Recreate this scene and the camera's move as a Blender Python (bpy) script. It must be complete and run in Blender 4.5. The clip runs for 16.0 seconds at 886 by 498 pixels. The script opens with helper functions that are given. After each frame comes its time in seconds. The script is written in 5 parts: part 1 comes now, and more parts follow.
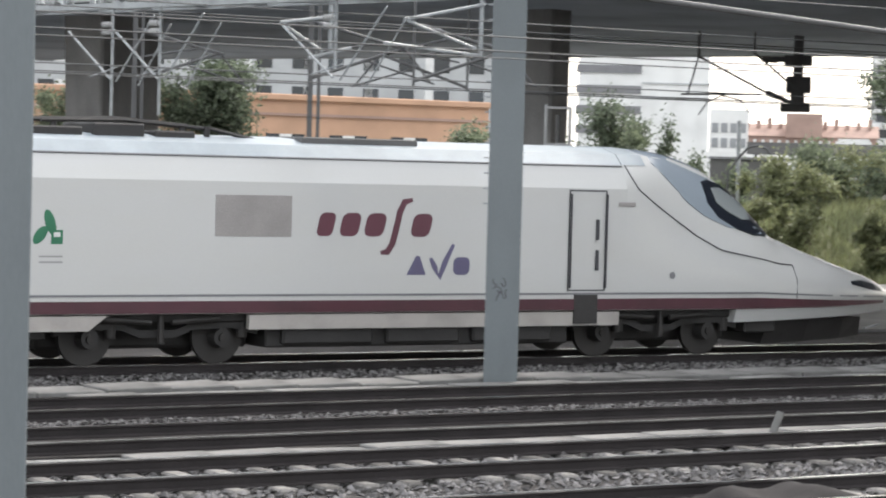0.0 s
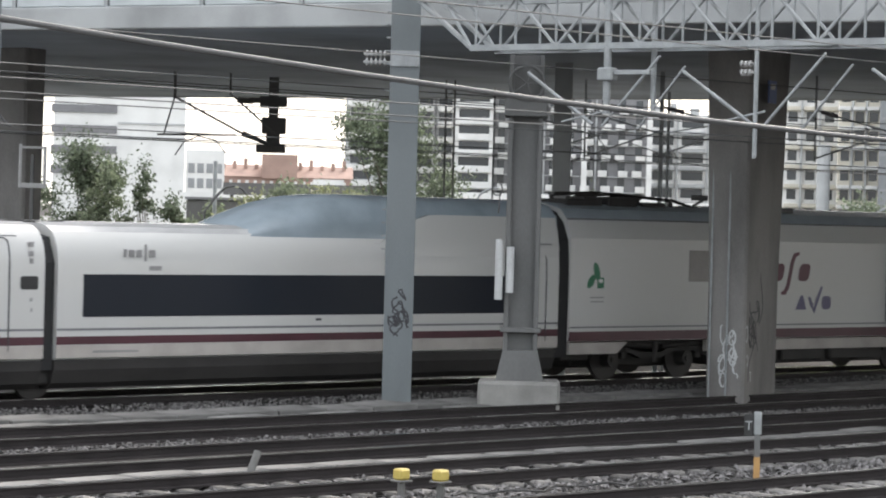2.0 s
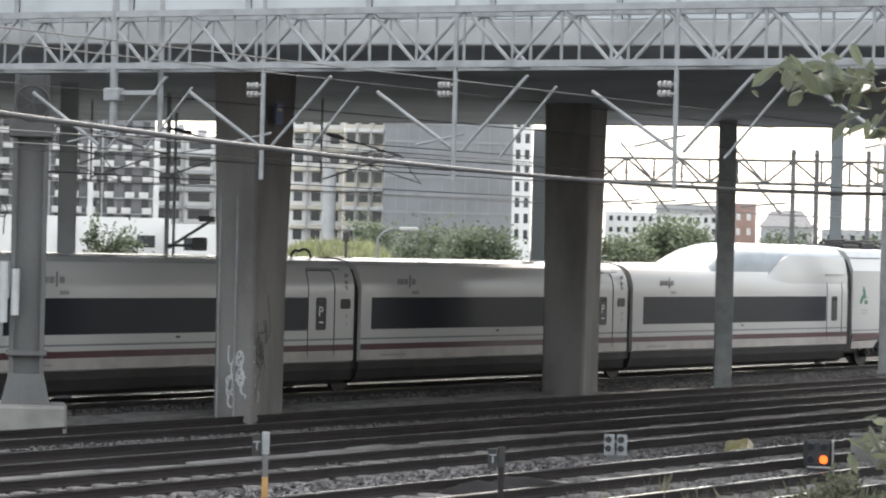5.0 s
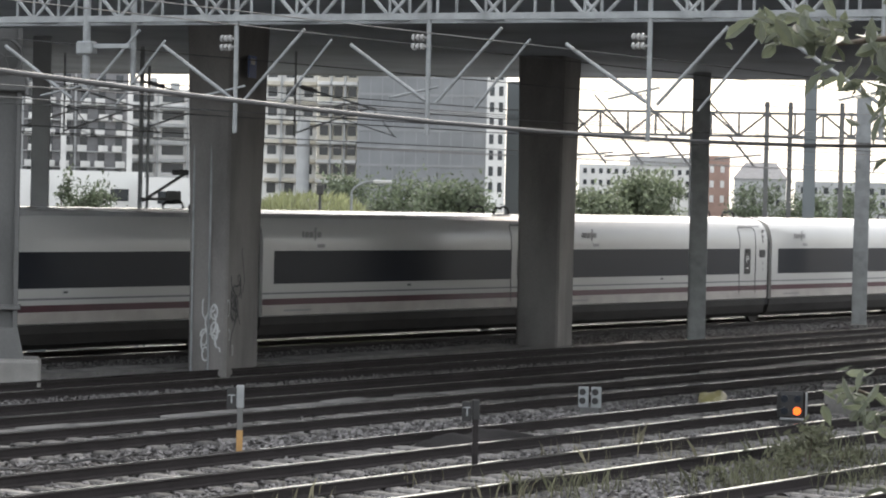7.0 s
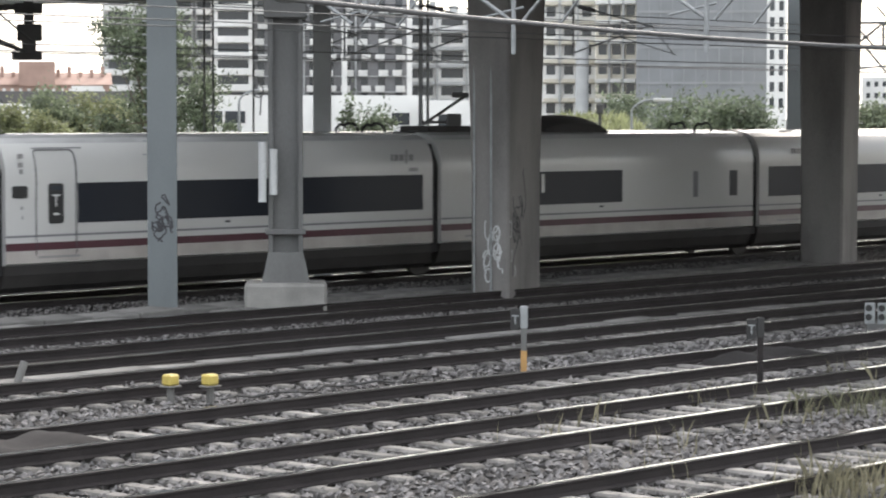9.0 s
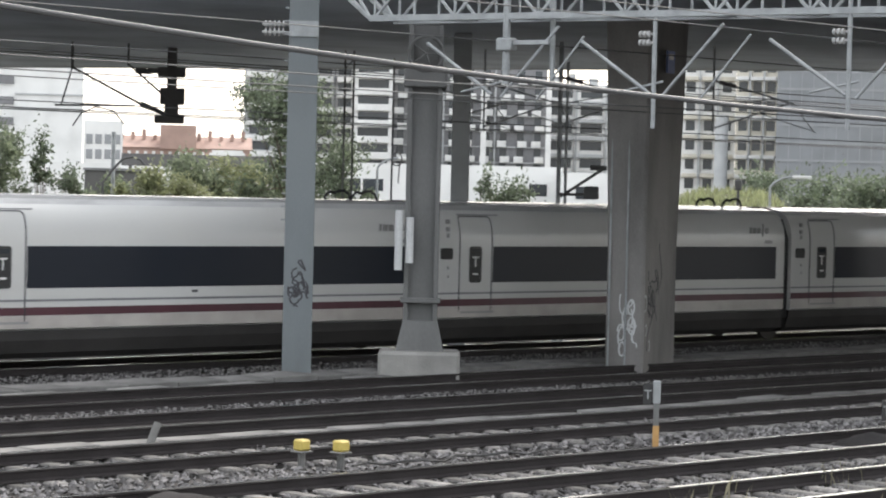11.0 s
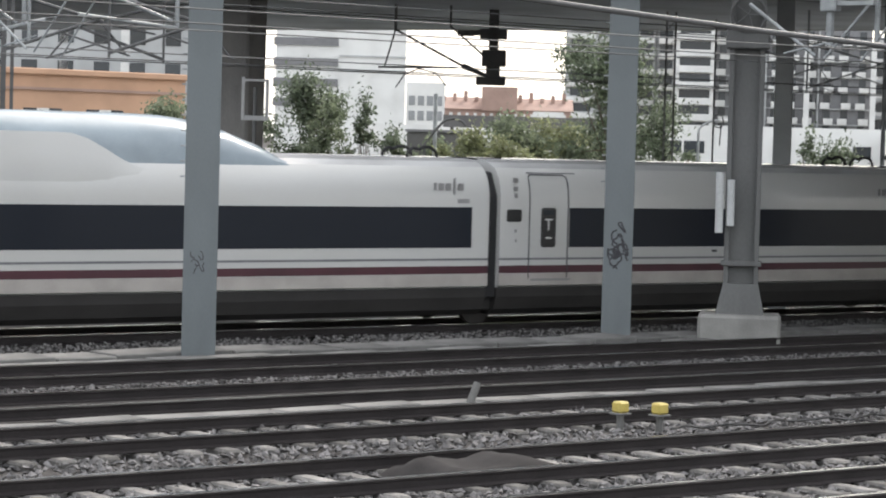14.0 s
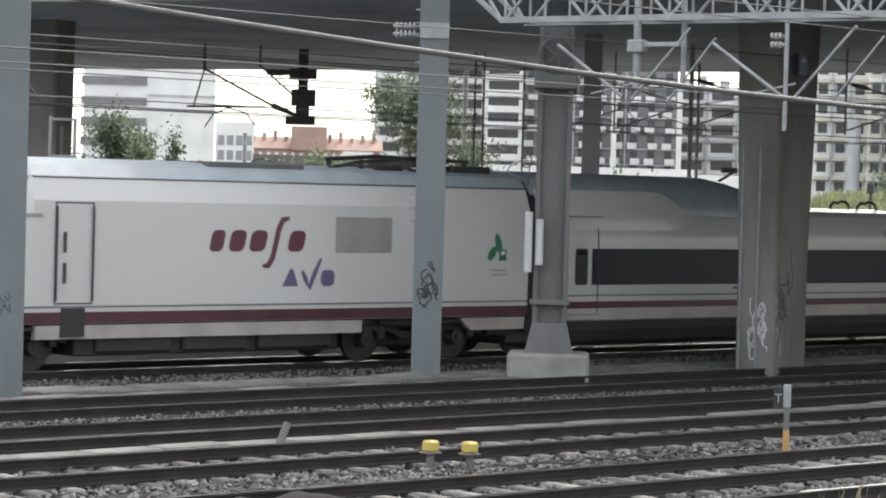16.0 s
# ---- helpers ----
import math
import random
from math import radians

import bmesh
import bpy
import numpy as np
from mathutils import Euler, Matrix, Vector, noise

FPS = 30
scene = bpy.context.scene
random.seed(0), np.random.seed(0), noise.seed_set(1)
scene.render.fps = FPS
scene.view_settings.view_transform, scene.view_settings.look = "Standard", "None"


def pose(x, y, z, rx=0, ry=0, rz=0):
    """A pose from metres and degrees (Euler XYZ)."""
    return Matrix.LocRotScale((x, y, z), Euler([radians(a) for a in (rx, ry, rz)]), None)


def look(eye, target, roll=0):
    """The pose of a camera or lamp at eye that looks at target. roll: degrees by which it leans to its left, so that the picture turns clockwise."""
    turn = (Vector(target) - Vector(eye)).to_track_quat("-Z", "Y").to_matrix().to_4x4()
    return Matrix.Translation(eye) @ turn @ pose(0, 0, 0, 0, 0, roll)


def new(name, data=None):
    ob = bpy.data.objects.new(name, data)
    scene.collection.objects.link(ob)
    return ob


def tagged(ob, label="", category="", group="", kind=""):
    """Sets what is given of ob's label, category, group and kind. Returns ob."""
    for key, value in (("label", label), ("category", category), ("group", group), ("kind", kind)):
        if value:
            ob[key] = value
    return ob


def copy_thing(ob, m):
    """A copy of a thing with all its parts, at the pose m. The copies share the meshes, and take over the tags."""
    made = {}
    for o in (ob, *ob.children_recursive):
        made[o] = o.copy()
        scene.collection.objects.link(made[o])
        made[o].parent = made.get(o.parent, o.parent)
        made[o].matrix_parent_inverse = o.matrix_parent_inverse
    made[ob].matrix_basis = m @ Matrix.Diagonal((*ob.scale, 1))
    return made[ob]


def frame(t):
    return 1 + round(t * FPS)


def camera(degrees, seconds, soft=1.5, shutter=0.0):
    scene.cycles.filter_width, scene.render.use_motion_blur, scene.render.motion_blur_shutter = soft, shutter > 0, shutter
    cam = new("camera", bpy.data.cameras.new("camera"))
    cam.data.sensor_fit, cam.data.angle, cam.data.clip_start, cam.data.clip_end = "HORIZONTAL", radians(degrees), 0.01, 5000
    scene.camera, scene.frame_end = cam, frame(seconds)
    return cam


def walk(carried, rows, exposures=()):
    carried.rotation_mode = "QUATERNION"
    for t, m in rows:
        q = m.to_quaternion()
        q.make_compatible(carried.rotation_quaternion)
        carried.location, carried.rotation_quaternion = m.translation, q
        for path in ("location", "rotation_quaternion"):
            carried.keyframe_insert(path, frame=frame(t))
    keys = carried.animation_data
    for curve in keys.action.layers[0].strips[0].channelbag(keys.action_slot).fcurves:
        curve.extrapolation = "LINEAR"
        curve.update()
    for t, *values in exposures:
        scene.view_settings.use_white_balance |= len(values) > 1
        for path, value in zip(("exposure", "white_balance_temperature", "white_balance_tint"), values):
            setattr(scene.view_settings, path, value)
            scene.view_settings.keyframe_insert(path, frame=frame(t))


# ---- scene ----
cam = camera(19.63, 16.0, soft=2.0, shutter=0.12)
EYE = (0.0, 0.0, 3.88)
# seconds, heading clockwise from +y, pitch up, lean
ROWS = [
    (0.0, 31.16, -2.03, 1.52),
    (0.5, 36.26, -1.52, 2.42),
    (1.0, 38.48, -1.15, 1.96),
    (1.5, 41.67, -0.68, 1.89),
    (2.0, 42.80, -0.82, 1.52),
    (2.5, 43.00, -1.11, 2.04),
    (3.0, 43.70, -0.70, 2.76),
    (3.5, 45.01, -0.42, 2.59),
    (4.0, 48.00, -0.52, 2.17),
    (4.5, 51.01, -0.49, 1.80),
    (5.0, 53.77, -0.07, 1.39),
    (5.2, 54.81, -0.48, 1.41),
    (7.3, 54.07, -1.39, 1.13),
    (7.5, 53.58, -1.52, 1.11),
    (8.0, 52.53, -1.56, 1.34),
    (8.5, 51.07, -1.90, 0.93),
    (9.0, 48.10, -2.97, 0.05),
    (9.1, 47.61, -2.73, -0.47),
    (11.3, 44.34, -1.06, 1.81),
    (11.5, 42.73, -1.07, 1.05),
    (12.0, 40.64, -1.13, 1.34),
    (12.5, 39.01, -1.94, 1.63),
    (13.0, 39.08, -1.87, 1.99),
    (13.5, 38.63, -2.28, 1.83),
    (14.0, 37.93, -2.46, 1.55),
    (14.5, 38.88, -2.18, 1.46),
    (15.0, 39.97, -2.06, 1.57),
    (15.5, 41.65, -1.81, 1.86),
    (16.0, 42.16, -1.46, 1.58),
]
walk(cam, [(t, pose(*EYE, 90 + p, 0, -h) @ pose(0, 0, 0, 0, 0, r)) for t, h, p, r in ROWS],
     exposures=[(0.0, 0.81), (1.0, 0.71), (1.7, 0.81), (2.2, 0.85), (3.0, 0.91), (4.0, 0.94), (5.0, 0.89), (7.5, 0.59), (8.0, 0.83), (9.0, 0.87), (11.5, 0.81), (12.5, 0.79), (14.0, 0.64), (16.0, 0.74)])

# ---------------------------------------------------------------- light
SUN_AZ, SUN_EL = 66.0, 42.0
world = bpy.data.worlds.new("world")
scene.world = world
world.use_nodes = True
wn = world.node_tree
sky = wn.nodes.new("ShaderNodeTexSky")
sky.sky_type, sky.sun_disc = "NISHITA", False
sky.sun_elevation, sky.sun_rotation = radians(SUN_EL), radians(SUN_AZ)
sky.air_density, sky.dust_density, sky.ozone_density = 1.0, 4.0, 1.0
bg = wn.nodes["Background"]
wn.links.new(sky.outputs[0], bg.inputs[0])
bg.inputs[1].default_value = 0.10
cloud = wn.nodes.new("ShaderNodeBackground")  # the even light of a thin high cloud layer
cloud.inputs[0].default_value, cloud.inputs[1].default_value = (1.0, 0.992, 0.972, 1), 0.95
both = wn.nodes.new("ShaderNodeAddShader")
wn.links.new(bg.outputs[0], both.inputs[0])
wn.links.new(cloud.outputs[0], both.inputs[1])
wn.links.new(both.outputs[0], wn.nodes["World Output"].inputs[0])
sun_data = bpy.data.lights.new("sun", "SUN")
sun_data.energy, sun_data.angle, sun_data.color = 1.9, radians(12), (1.0, 0.96, 0.90)
sun = new("sun", sun_data)
sun.matrix_world = look((60, 60, 80), (60 - math.sin(radians(SUN_AZ)) * 50, 60 - math.cos(radians(SUN_AZ)) * 50, 80 - 50 * math.tan(radians(SUN_EL))))

# ---------------------------------------------------------------- materials
MATS = {}


def mat(name, color, rough=0.6, metal=0.0, grain=0.12, grain_scale=40.0, stain=0.15, stain_scale=1.2, bump=0.0, bump_scale=60.0,
        stain_color=None, island=0.0, obrand=0.0, spec=0.5, stretch=(1, 1, 1)):
    """A procedural surface: colour with fine grain and broad stains, and a fine relief."""
    if name in MATS:
        return MATS[name]
    m = bpy.data.materials.new(name)
    m.use_nodes = True
    nt = m.node_tree
    bsdf = nt.nodes["Principled BSDF"]
    tc = nt.nodes.new("ShaderNodeTexCoord")
    mp = nt.nodes.new("ShaderNodeMapping")
    mp.inputs["Scale"].default_value = stretch
    nt.links.new(tc.outputs["Object"], mp.inputs[0])
    dark = stain_color or tuple(c * 0.45 for c in color)
    n1 = nt.nodes.new("ShaderNodeTexNoise")
    n1.inputs["Scale"].default_value, n1.inputs["Detail"].default_value = stain_scale, 6
    n2 = nt.nodes.new("ShaderNodeTexNoise")
    n2.inputs["Scale"].default_value, n2.inputs["Detail"].default_value = grain_scale, 3
    for n in (n1, n2):
        nt.links.new(mp.outputs[0], n.inputs["Vector"])
    r1 = nt.nodes.new("ShaderNodeMapRange")
    r1.inputs["From Min"].default_value, r1.inputs["From Max"].default_value = 0.4, 0.75
    r1.inputs["To Max"].default_value = min(1.0, stain * 2.2)
    nt.links.new(n1.outputs[0], r1.inputs[0])
    mix = nt.nodes.new("ShaderNodeMix")
    mix.data_type = "RGBA"
    mix.inputs["A"].default_value, mix.inputs["B"].default_value = (*color, 1), (*dark, 1)
    nt.links.new(r1.outputs[0], mix.inputs["Factor"])
    hsv = nt.nodes.new("ShaderNodeHueSaturation")
    r2 = nt.nodes.new("ShaderNodeMapRange")
    r2.inputs["From Min"].default_value, r2.inputs["From Max"].default_value = 0.25, 0.75
    r2.inputs["To Min"].default_value, r2.inputs["To Max"].default_value = 1 - grain, 1 + grain
    nt.links.new(n2.outputs[0], r2.inputs[0])
    nt.links.new(mix.outputs["Result"], hsv.inputs["Color"])
    value = r2.outputs[0]
    for amount, node, out in ((island, "ShaderNodeNewGeometry", "Random Per Island"), (obrand, "ShaderNodeObjectInfo", "Random")):
        if amount:
            g = nt.nodes.new(node)
            rr = nt.nodes.new("ShaderNodeMapRange")
            rr.inputs["To Min"].default_value, rr.inputs["To Max"].default_value = 1 - amount, 1 + amount
            nt.links.new(g.outputs[out], rr.inputs[0])
            mul = nt.nodes.new("ShaderNodeMath")
            mul.operation = "MULTIPLY"
            nt.links.new(value, mul.inputs[0])
            nt.links.new(rr.outputs[0], mul.inputs[1])
            value = mul.outputs[0]
    nt.links.new(value, hsv.inputs["Value"])
    nt.links.new(hsv.outputs[0], bsdf.inputs["Base Color"])
    bsdf.inputs["Roughness"].default_value, bsdf.inputs["Metallic"].default_value = rough, metal
    bsdf.inputs["Specular IOR Level"].default_value = spec
    if bump:
        b = nt.nodes.new("ShaderNodeBump")
        b.inputs["Strength"].default_value, b.inputs["Distance"].default_value = bump, 0.03
        n3 = nt.nodes.new("ShaderNodeTexNoise")
        n3.inputs["Scale"].default_value, n3.inputs["Detail"].default_value = bump_scale, 4
        nt.links.new(mp.outputs[0], n3.inputs["Vector"])
        nt.links.new(n3.outputs[0], b.inputs["Height"])
        nt.links.new(b.outputs[0], bsdf.inputs["Normal"])
    MATS[name] = m
    return m


M_WHITE = mat("train_white", (0.49, 0.49, 0.477), 0.2, grain=0.02, stain=0.10, stain_scale=0.8, stain_color=(0.47, 0.455, 0.41), stretch=(0.5, 1, 2))
M_ROOFGREY = mat("train_roof_grey", (0.27, 0.31, 0.335), 0.45, grain=0.05, stain=0.2)
M_FAIRING = mat("fairing_blue_grey", (0.27, 0.32, 0.355), 0.22, grain=0.05, stain=0.2)
M_COACHROOF = mat("coach_roof", (0.50, 0.50, 0.495), 0.17, grain=0.06, stain=0.3, stretch=(0.4, 1, 1))
M_GLASS = mat("dark_window_glass", (0.013, 0.016, 0.023), 0.32, grain=0.02, stain=0.05, spec=0.22)
M_WSHIELD = mat("windscreen_glass", (0.24, 0.275, 0.31), 0.2, grain=0.02, stain=0.05)
M_PANE = mat("cab_pane", (0.22, 0.24, 0.24), 0.15, grain=0.02, stain=0.05)
M_PURPLE = mat("stripe_purple", (0.062, 0.016, 0.025), 0.45, grain=0.05, stain=0.25)
M_LINE = mat("stripe_grey", (0.16, 0.16, 0.17), 0.5, grain=0.05)
M_DOORLINE = mat("seam_dark", (0.045, 0.045, 0.05), 0.6)
M_LOWER = mat("lower_panel", (0.38, 0.355, 0.33), 0.5, grain=0.05, stain=0.2, stain_scale=1.5)
M_UNDER = mat("underframe_black", (0.028, 0.026, 0.025), 0.7, grain=0.2, stain=0.3)
M_BELLOWS = mat("bellows_rubber", (0.012, 0.012, 0.013), 0.75)
M_WHEEL = mat("wheel_steel", (0.036, 0.033, 0.031), 0.6, 0.3, stain=0.3)
M_LOGO = mat("logo_maroon", (0.10, 0.03, 0.045), 0.45)
M_LOGO2 = mat("logo_violet", (0.10, 0.09, 0.16), 0.45)
M_LOGO3 = mat("logo_grey", (0.24, 0.235, 0.235), 0.45)
M_GREEN = mat("leaf_sticker_green", (0.02, 0.14, 0.07), 0.45)
M_GRILLE = mat("grille_grey", (0.30, 0.28, 0.27), 0.5, stain=0.2)
M_STEEL = mat("painted_mast_steel", (0.138, 0.156, 0.162), 0.5, grain=0.05, stain=0.25, stain_scale=0.9, bump=0.05, stretch=(1, 1, 0.35))
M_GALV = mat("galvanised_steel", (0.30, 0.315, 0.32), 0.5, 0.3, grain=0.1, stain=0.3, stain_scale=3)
M_CMAST = mat("weathered_mast_steel", (0.125, 0.126, 0.124), 0.6, 0.1, grain=0.1, stain=0.3, stretch=(1, 1, 0.3))
M_CONC = mat("concrete", (0.27, 0.265, 0.25), 0.85, grain=0.12, stain=0.35, stain_scale=1.0, bump=0.25, bump_scale=25)
M_DECK = mat("deck_concrete", (0.37, 0.405, 0.45), 0.85, grain=0.08, stain=0.3, stain_scale=0.35, bump=0.1)
M_FASCIA = mat("fascia_concrete", (0.36, 0.37, 0.37), 0.8, grain=0.08, stain=0.35, stain_scale=0.5)
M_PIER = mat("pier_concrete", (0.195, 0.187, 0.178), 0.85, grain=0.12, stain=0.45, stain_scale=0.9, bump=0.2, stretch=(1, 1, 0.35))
M_PANEL = mat("parapet_panel", (0.43, 0.46, 0.47), 0.35, grain=0.05, stain=0.2)
M_RAIL = mat("rail_steel_rust", (0.030, 0.026, 0.026), 0.7, 0.1, grain=0.2, stain=0.3, spec=0.2)
M_RAILTOP = mat("rail_running_top", (0.62, 0.62, 0.62), 0.13, 1.0, grain=0.08, stain=0.15)
M_SLEEPER = mat("sleeper_concrete", (0.185, 0.178, 0.168), 0.95, grain=0.2, stain=0.5, stain_scale=4, obrand=0.4, spec=0.12)
M_GROUND = mat("ballast_bed", (0.066, 0.062, 0.060), 0.95, grain=0.45, grain_scale=22, stain=0.4, stain_scale=0.35, bump=0.9, bump_scale=14, spec=0.12)
M_STONE = mat("ballast_stone", (0.15, 0.144, 0.142), 0.95, grain=0.1, stain=0.2, island=0.55, spec=0.2)
M_STONEDARK = mat("oily_ballast_stone", (0.13, 0.125, 0.123), 0.9, grain=0.1, stain=0.2, island=0.6, spec=0.2)
M_TROUGH = mat("cable_trough_concrete", (0.172, 0.169, 0.162), 0.85, grain=0.1, stain=0.35, stain_scale=1.5, obrand=0.12, spec=0.25)
M_DARKBED = mat("soiled_shaded_track_bed", (0.042, 0.039, 0.038), 0.95, grain=0.4, grain_scale=25, stain=0.4, stain_scale=0.8, bump=0.6, bump_scale=18, spec=0.08)
M_RUBBER = mat("dark_rubber_sheet", (0.030, 0.028, 0.028), 0.9, grain=0.2, stain=0.4, spec=0.1)
M_YELLOW = mat("yellow_paint", (0.46, 0.36, 0.09), 0.5, stain=0.2)
M_ORANGE = mat("orange_paint", (0.40, 0.23, 0.08), 0.55, stain=0.2)
M_STACK = mat("stack_dark_grey", (0.115, 0.112, 0.11), 0.7, spec=0.3)
M_BLACK = mat("black_plastic", (0.02, 0.02, 0.02), 0.5)
M_BRACKET = mat("bracket_dark_steel", (0.085, 0.085, 0.085), 0.6, grain=0.1)
M_WIRE = mat("wire_copper_dark", (0.10, 0.10, 0.10), 0.5, 0.4)
M_FEEDER = mat("feeder_cable", (0.085, 0.085, 0.085), 0.6, 0.0)
M_LEAF = mat("leaf_green", (0.122, 0.15, 0.098), 0.6, grain=0.2, stain=0.3, island=0.55)
M_LEAF2 = mat("leaf_light", (0.16, 0.19, 0.122), 0.6, grain=0.2, stain=0.2, island=0.5)
M_LEAF3 = mat("leaf_pale_green", (0.215, 0.235, 0.125), 0.4, grain=0.1, stain=0.2, island=0.35)
M_LEAF4 = mat("leaf_branch_near", (0.11, 0.125, 0.085), 0.35, grain=0.1, stain=0.2, island=0.3)
M_WEED = mat("weed_dull_green", (0.135, 0.14, 0.092), 0.7, grain=0.2, island=0.45)
for _m in (M_LEAF, M_LEAF2, M_LEAF3, M_LEAF4, M_WEED):  # leaves let some light through
    _nt = _m.node_tree
    _b = _nt.nodes["Principled BSDF"]
    _t = _nt.nodes.new("ShaderNodeBsdfTranslucent")
    _x = _nt.nodes.new("ShaderNodeMixShader")
    _x.inputs[0].default_value = 0.48
    _nt.links.new(_b.inputs["Base Color"].links[0].from_socket, _t.inputs["Color"])
    _nt.links.new(_b.outputs[0], _x.inputs[1])
    _nt.links.new(_t.outputs[0], _x.inputs[2])
    _nt.links.new(_x.outputs[0], _nt.nodes["Material Output"].inputs[0])
M_BARK = mat("bark", (0.10, 0.08, 0.06), 0.9, bump=0.3)
M_ORANGEWALL = mat("orange_render", (0.47, 0.29, 0.19), 0.85, grain=0.06, stain=0.2, stain_scale=0.4)
M_BWHITE = mat("white_render", (0.66, 0.66, 0.64), 0.8, grain=0.04, stain=0.15, stain_scale=0.3)
M_BGREY = mat("grey_render", (0.40, 0.41, 0.41), 0.8, grain=0.05, stain=0.2, stain_scale=0.3)
M_BDARK = mat("dark_render", (0.17, 0.17, 0.175), 0.6, grain=0.06)
M_CREAM = mat("cream_render", (0.55, 0.52, 0.44), 0.8, grain=0.05, stain=0.15, stain_scale=0.3)
M_BRICK = mat("red_brickwork", (0.33, 0.225, 0.185), 0.85, grain=0.12, stain=0.2, stain_scale=0.4)
M_GLASSY = mat("curtain_wall_grey", (0.20, 0.21, 0.22), 0.35, grain=0.05, stain=0.2, stain_scale=0.2)
M_CURTAIN = mat("curtain_wall_band", (0.25, 0.26, 0.265), 0.5, grain=0.05, stain=0.2, stain_scale=0.3)
M_INSUL = mat("insulator_grey", (0.34, 0.34, 0.335), 0.4)
M_SIGNBLUE = mat("sign_blue", (0.08, 0.12, 0.25), 0.5)
M_WINDOW = mat("window_glass", (0.03, 0.035, 0.04), 0.15, obrand=0.4)
M_SHUTTER = mat("white_shutter", (0.62, 0.62, 0.60), 0.7)
M_HILL = mat("grass_bank", (0.165, 0.17, 0.085), 0.9, grain=0.3, stain=0.4, stain_scale=0.3)
# Darker copy of M_HILL; the bank's lower light level is put into its colour.
M_BANK = mat("dimmed_bank_grass", (0.105, 0.11, 0.062), 0.95, grain=0.35, stain=0.4, stain_scale=0.3)
# Grassy verge coloured neutral grey to keep its bounce light from yellowing the deck.
M_VERGE = mat("neutral_grey_verge", (0.20, 0.20, 0.195), 0.95, grain=0.3, stain=0.4, stain_scale=0.3)
M_DRY = mat("dry_weeds", (0.19, 0.175, 0.115), 0.9, island=0.4)
M_SACK = mat("sack_plastic", (0.26, 0.24, 0.11), 0.5, stain=0.3)
M_GRAF = mat("graffiti_white", (0.5, 0.51, 0.51), 0.7)
M_GRAFD = mat("graffiti_black", (0.03, 0.03, 0.035), 0.6)


def glow(name, color, strength):
    m = bpy.data.materials.new(name)
    m.use_nodes = True
    b = m.node_tree.nodes["Principled BSDF"]
    b.inputs["Base Color"].default_value = (*color, 1)
    b.inputs["Emission Color"].default_value, b.inputs["Emission Strength"].default_value = (*color, 1), strength
    return m


M_SIGNAL = glow("signal_lens", (1.0, 0.13, 0.012), 1.2)

# ---------------------------------------------------------------- builders


def finish(name, bm, material, smooth=False, crease=38):
    me = bpy.data.meshes.new(name)
    bmesh.ops.recalc_face_normals(bm, faces=bm.faces)
    bm.to_mesh(me)
    bm.free()
    if smooth:
        me.polygons.foreach_set("use_smooth", [True] * len(me.polygons))
        me.set_sharp_from_angle(angle=radians(crease))
    me.materials.append(material)
    return me


def part(name, bm, material, parent=None, label="", smooth=False, kind="", crease=38):
    """Links a bmesh as one mesh object, under a thing when one is given."""
    ob = new(name, finish(name, bm, material, smooth, crease))
    ob.parent = parent
    return tagged(ob, label, kind=kind)


def thing(name, label, category, group="", kind="", m=None):
    ob = tagged(new(name), label, category, group, kind)
    if m is not None:
        ob.matrix_basis = m
    return ob


def box(bm, x0, x1, y0, y1, z0, z1, bev=0.0, m=None):
    r = bmesh.ops.create_cube(bm, size=1, matrix=Matrix.LocRotScale(((x0 + x1) / 2, (y0 + y1) / 2, (z0 + z1) / 2), None, (x1 - x0, y1 - y0, z1 - z0)))
    vs = r["verts"]
    if bev:
        e = bmesh.ops.bevel(bm, geom=list({e for v in vs for e in v.link_edges}), offset=bev, segments=1, affect="EDGES", profile=0.5)
        vs = list({v for f in e["faces"] for v in f.verts} | {v for v in vs if v.is_valid})
    if m is not None:
        bmesh.ops.transform(bm, matrix=m, verts=vs)
    return bm


def boxm(*a, **k):
    return box(bmesh.new(), *a, **k)


def tube(bm, a, b, r, r2=None, n=8):
    a, b = Vector(a), Vector(b)
    d = b - a
    m = Matrix.Translation((a + b) / 2) @ d.to_track_quat("Z", "Y").to_matrix().to_4x4()
    bmesh.ops.create_cone(bm, cap_ends=True, segments=n, radius1=r, radius2=r if r2 is None else r2, depth=d.length, matrix=m)
    return bm


def tubem(*a, **k):
    return tube(bmesh.new(), *a, **k)


def cable(bm, pts, r, n=5):
    """One unbroken round skin along a line of points."""
    pts = [Vector(p) for p in pts]
    rings = []
    for i, p in enumerate(pts):
        d = (pts[min(i + 1, len(pts) - 1)] - pts[max(i - 1, 0)]).normalized()
        a = d.cross(Vector((0, 0, 1)) if abs(d.z) < .9 else Vector((0, 1, 0))).normalized()
        c = d.cross(a)
        rings.append([bm.verts.new(p + r * (math.cos(6.2832 * k / n) * a + math.sin(6.2832 * k / n) * c)) for k in range(n)])
    for r0, r1 in zip(rings, rings[1:]):
        for k in range(n):
            bm.faces.new((r0[k], r0[(k + 1) % n], r1[(k + 1) % n], r1[k]))
    bm.faces.new(rings[0])
    bm.faces.new(rings[-1][::-1])
    return bm


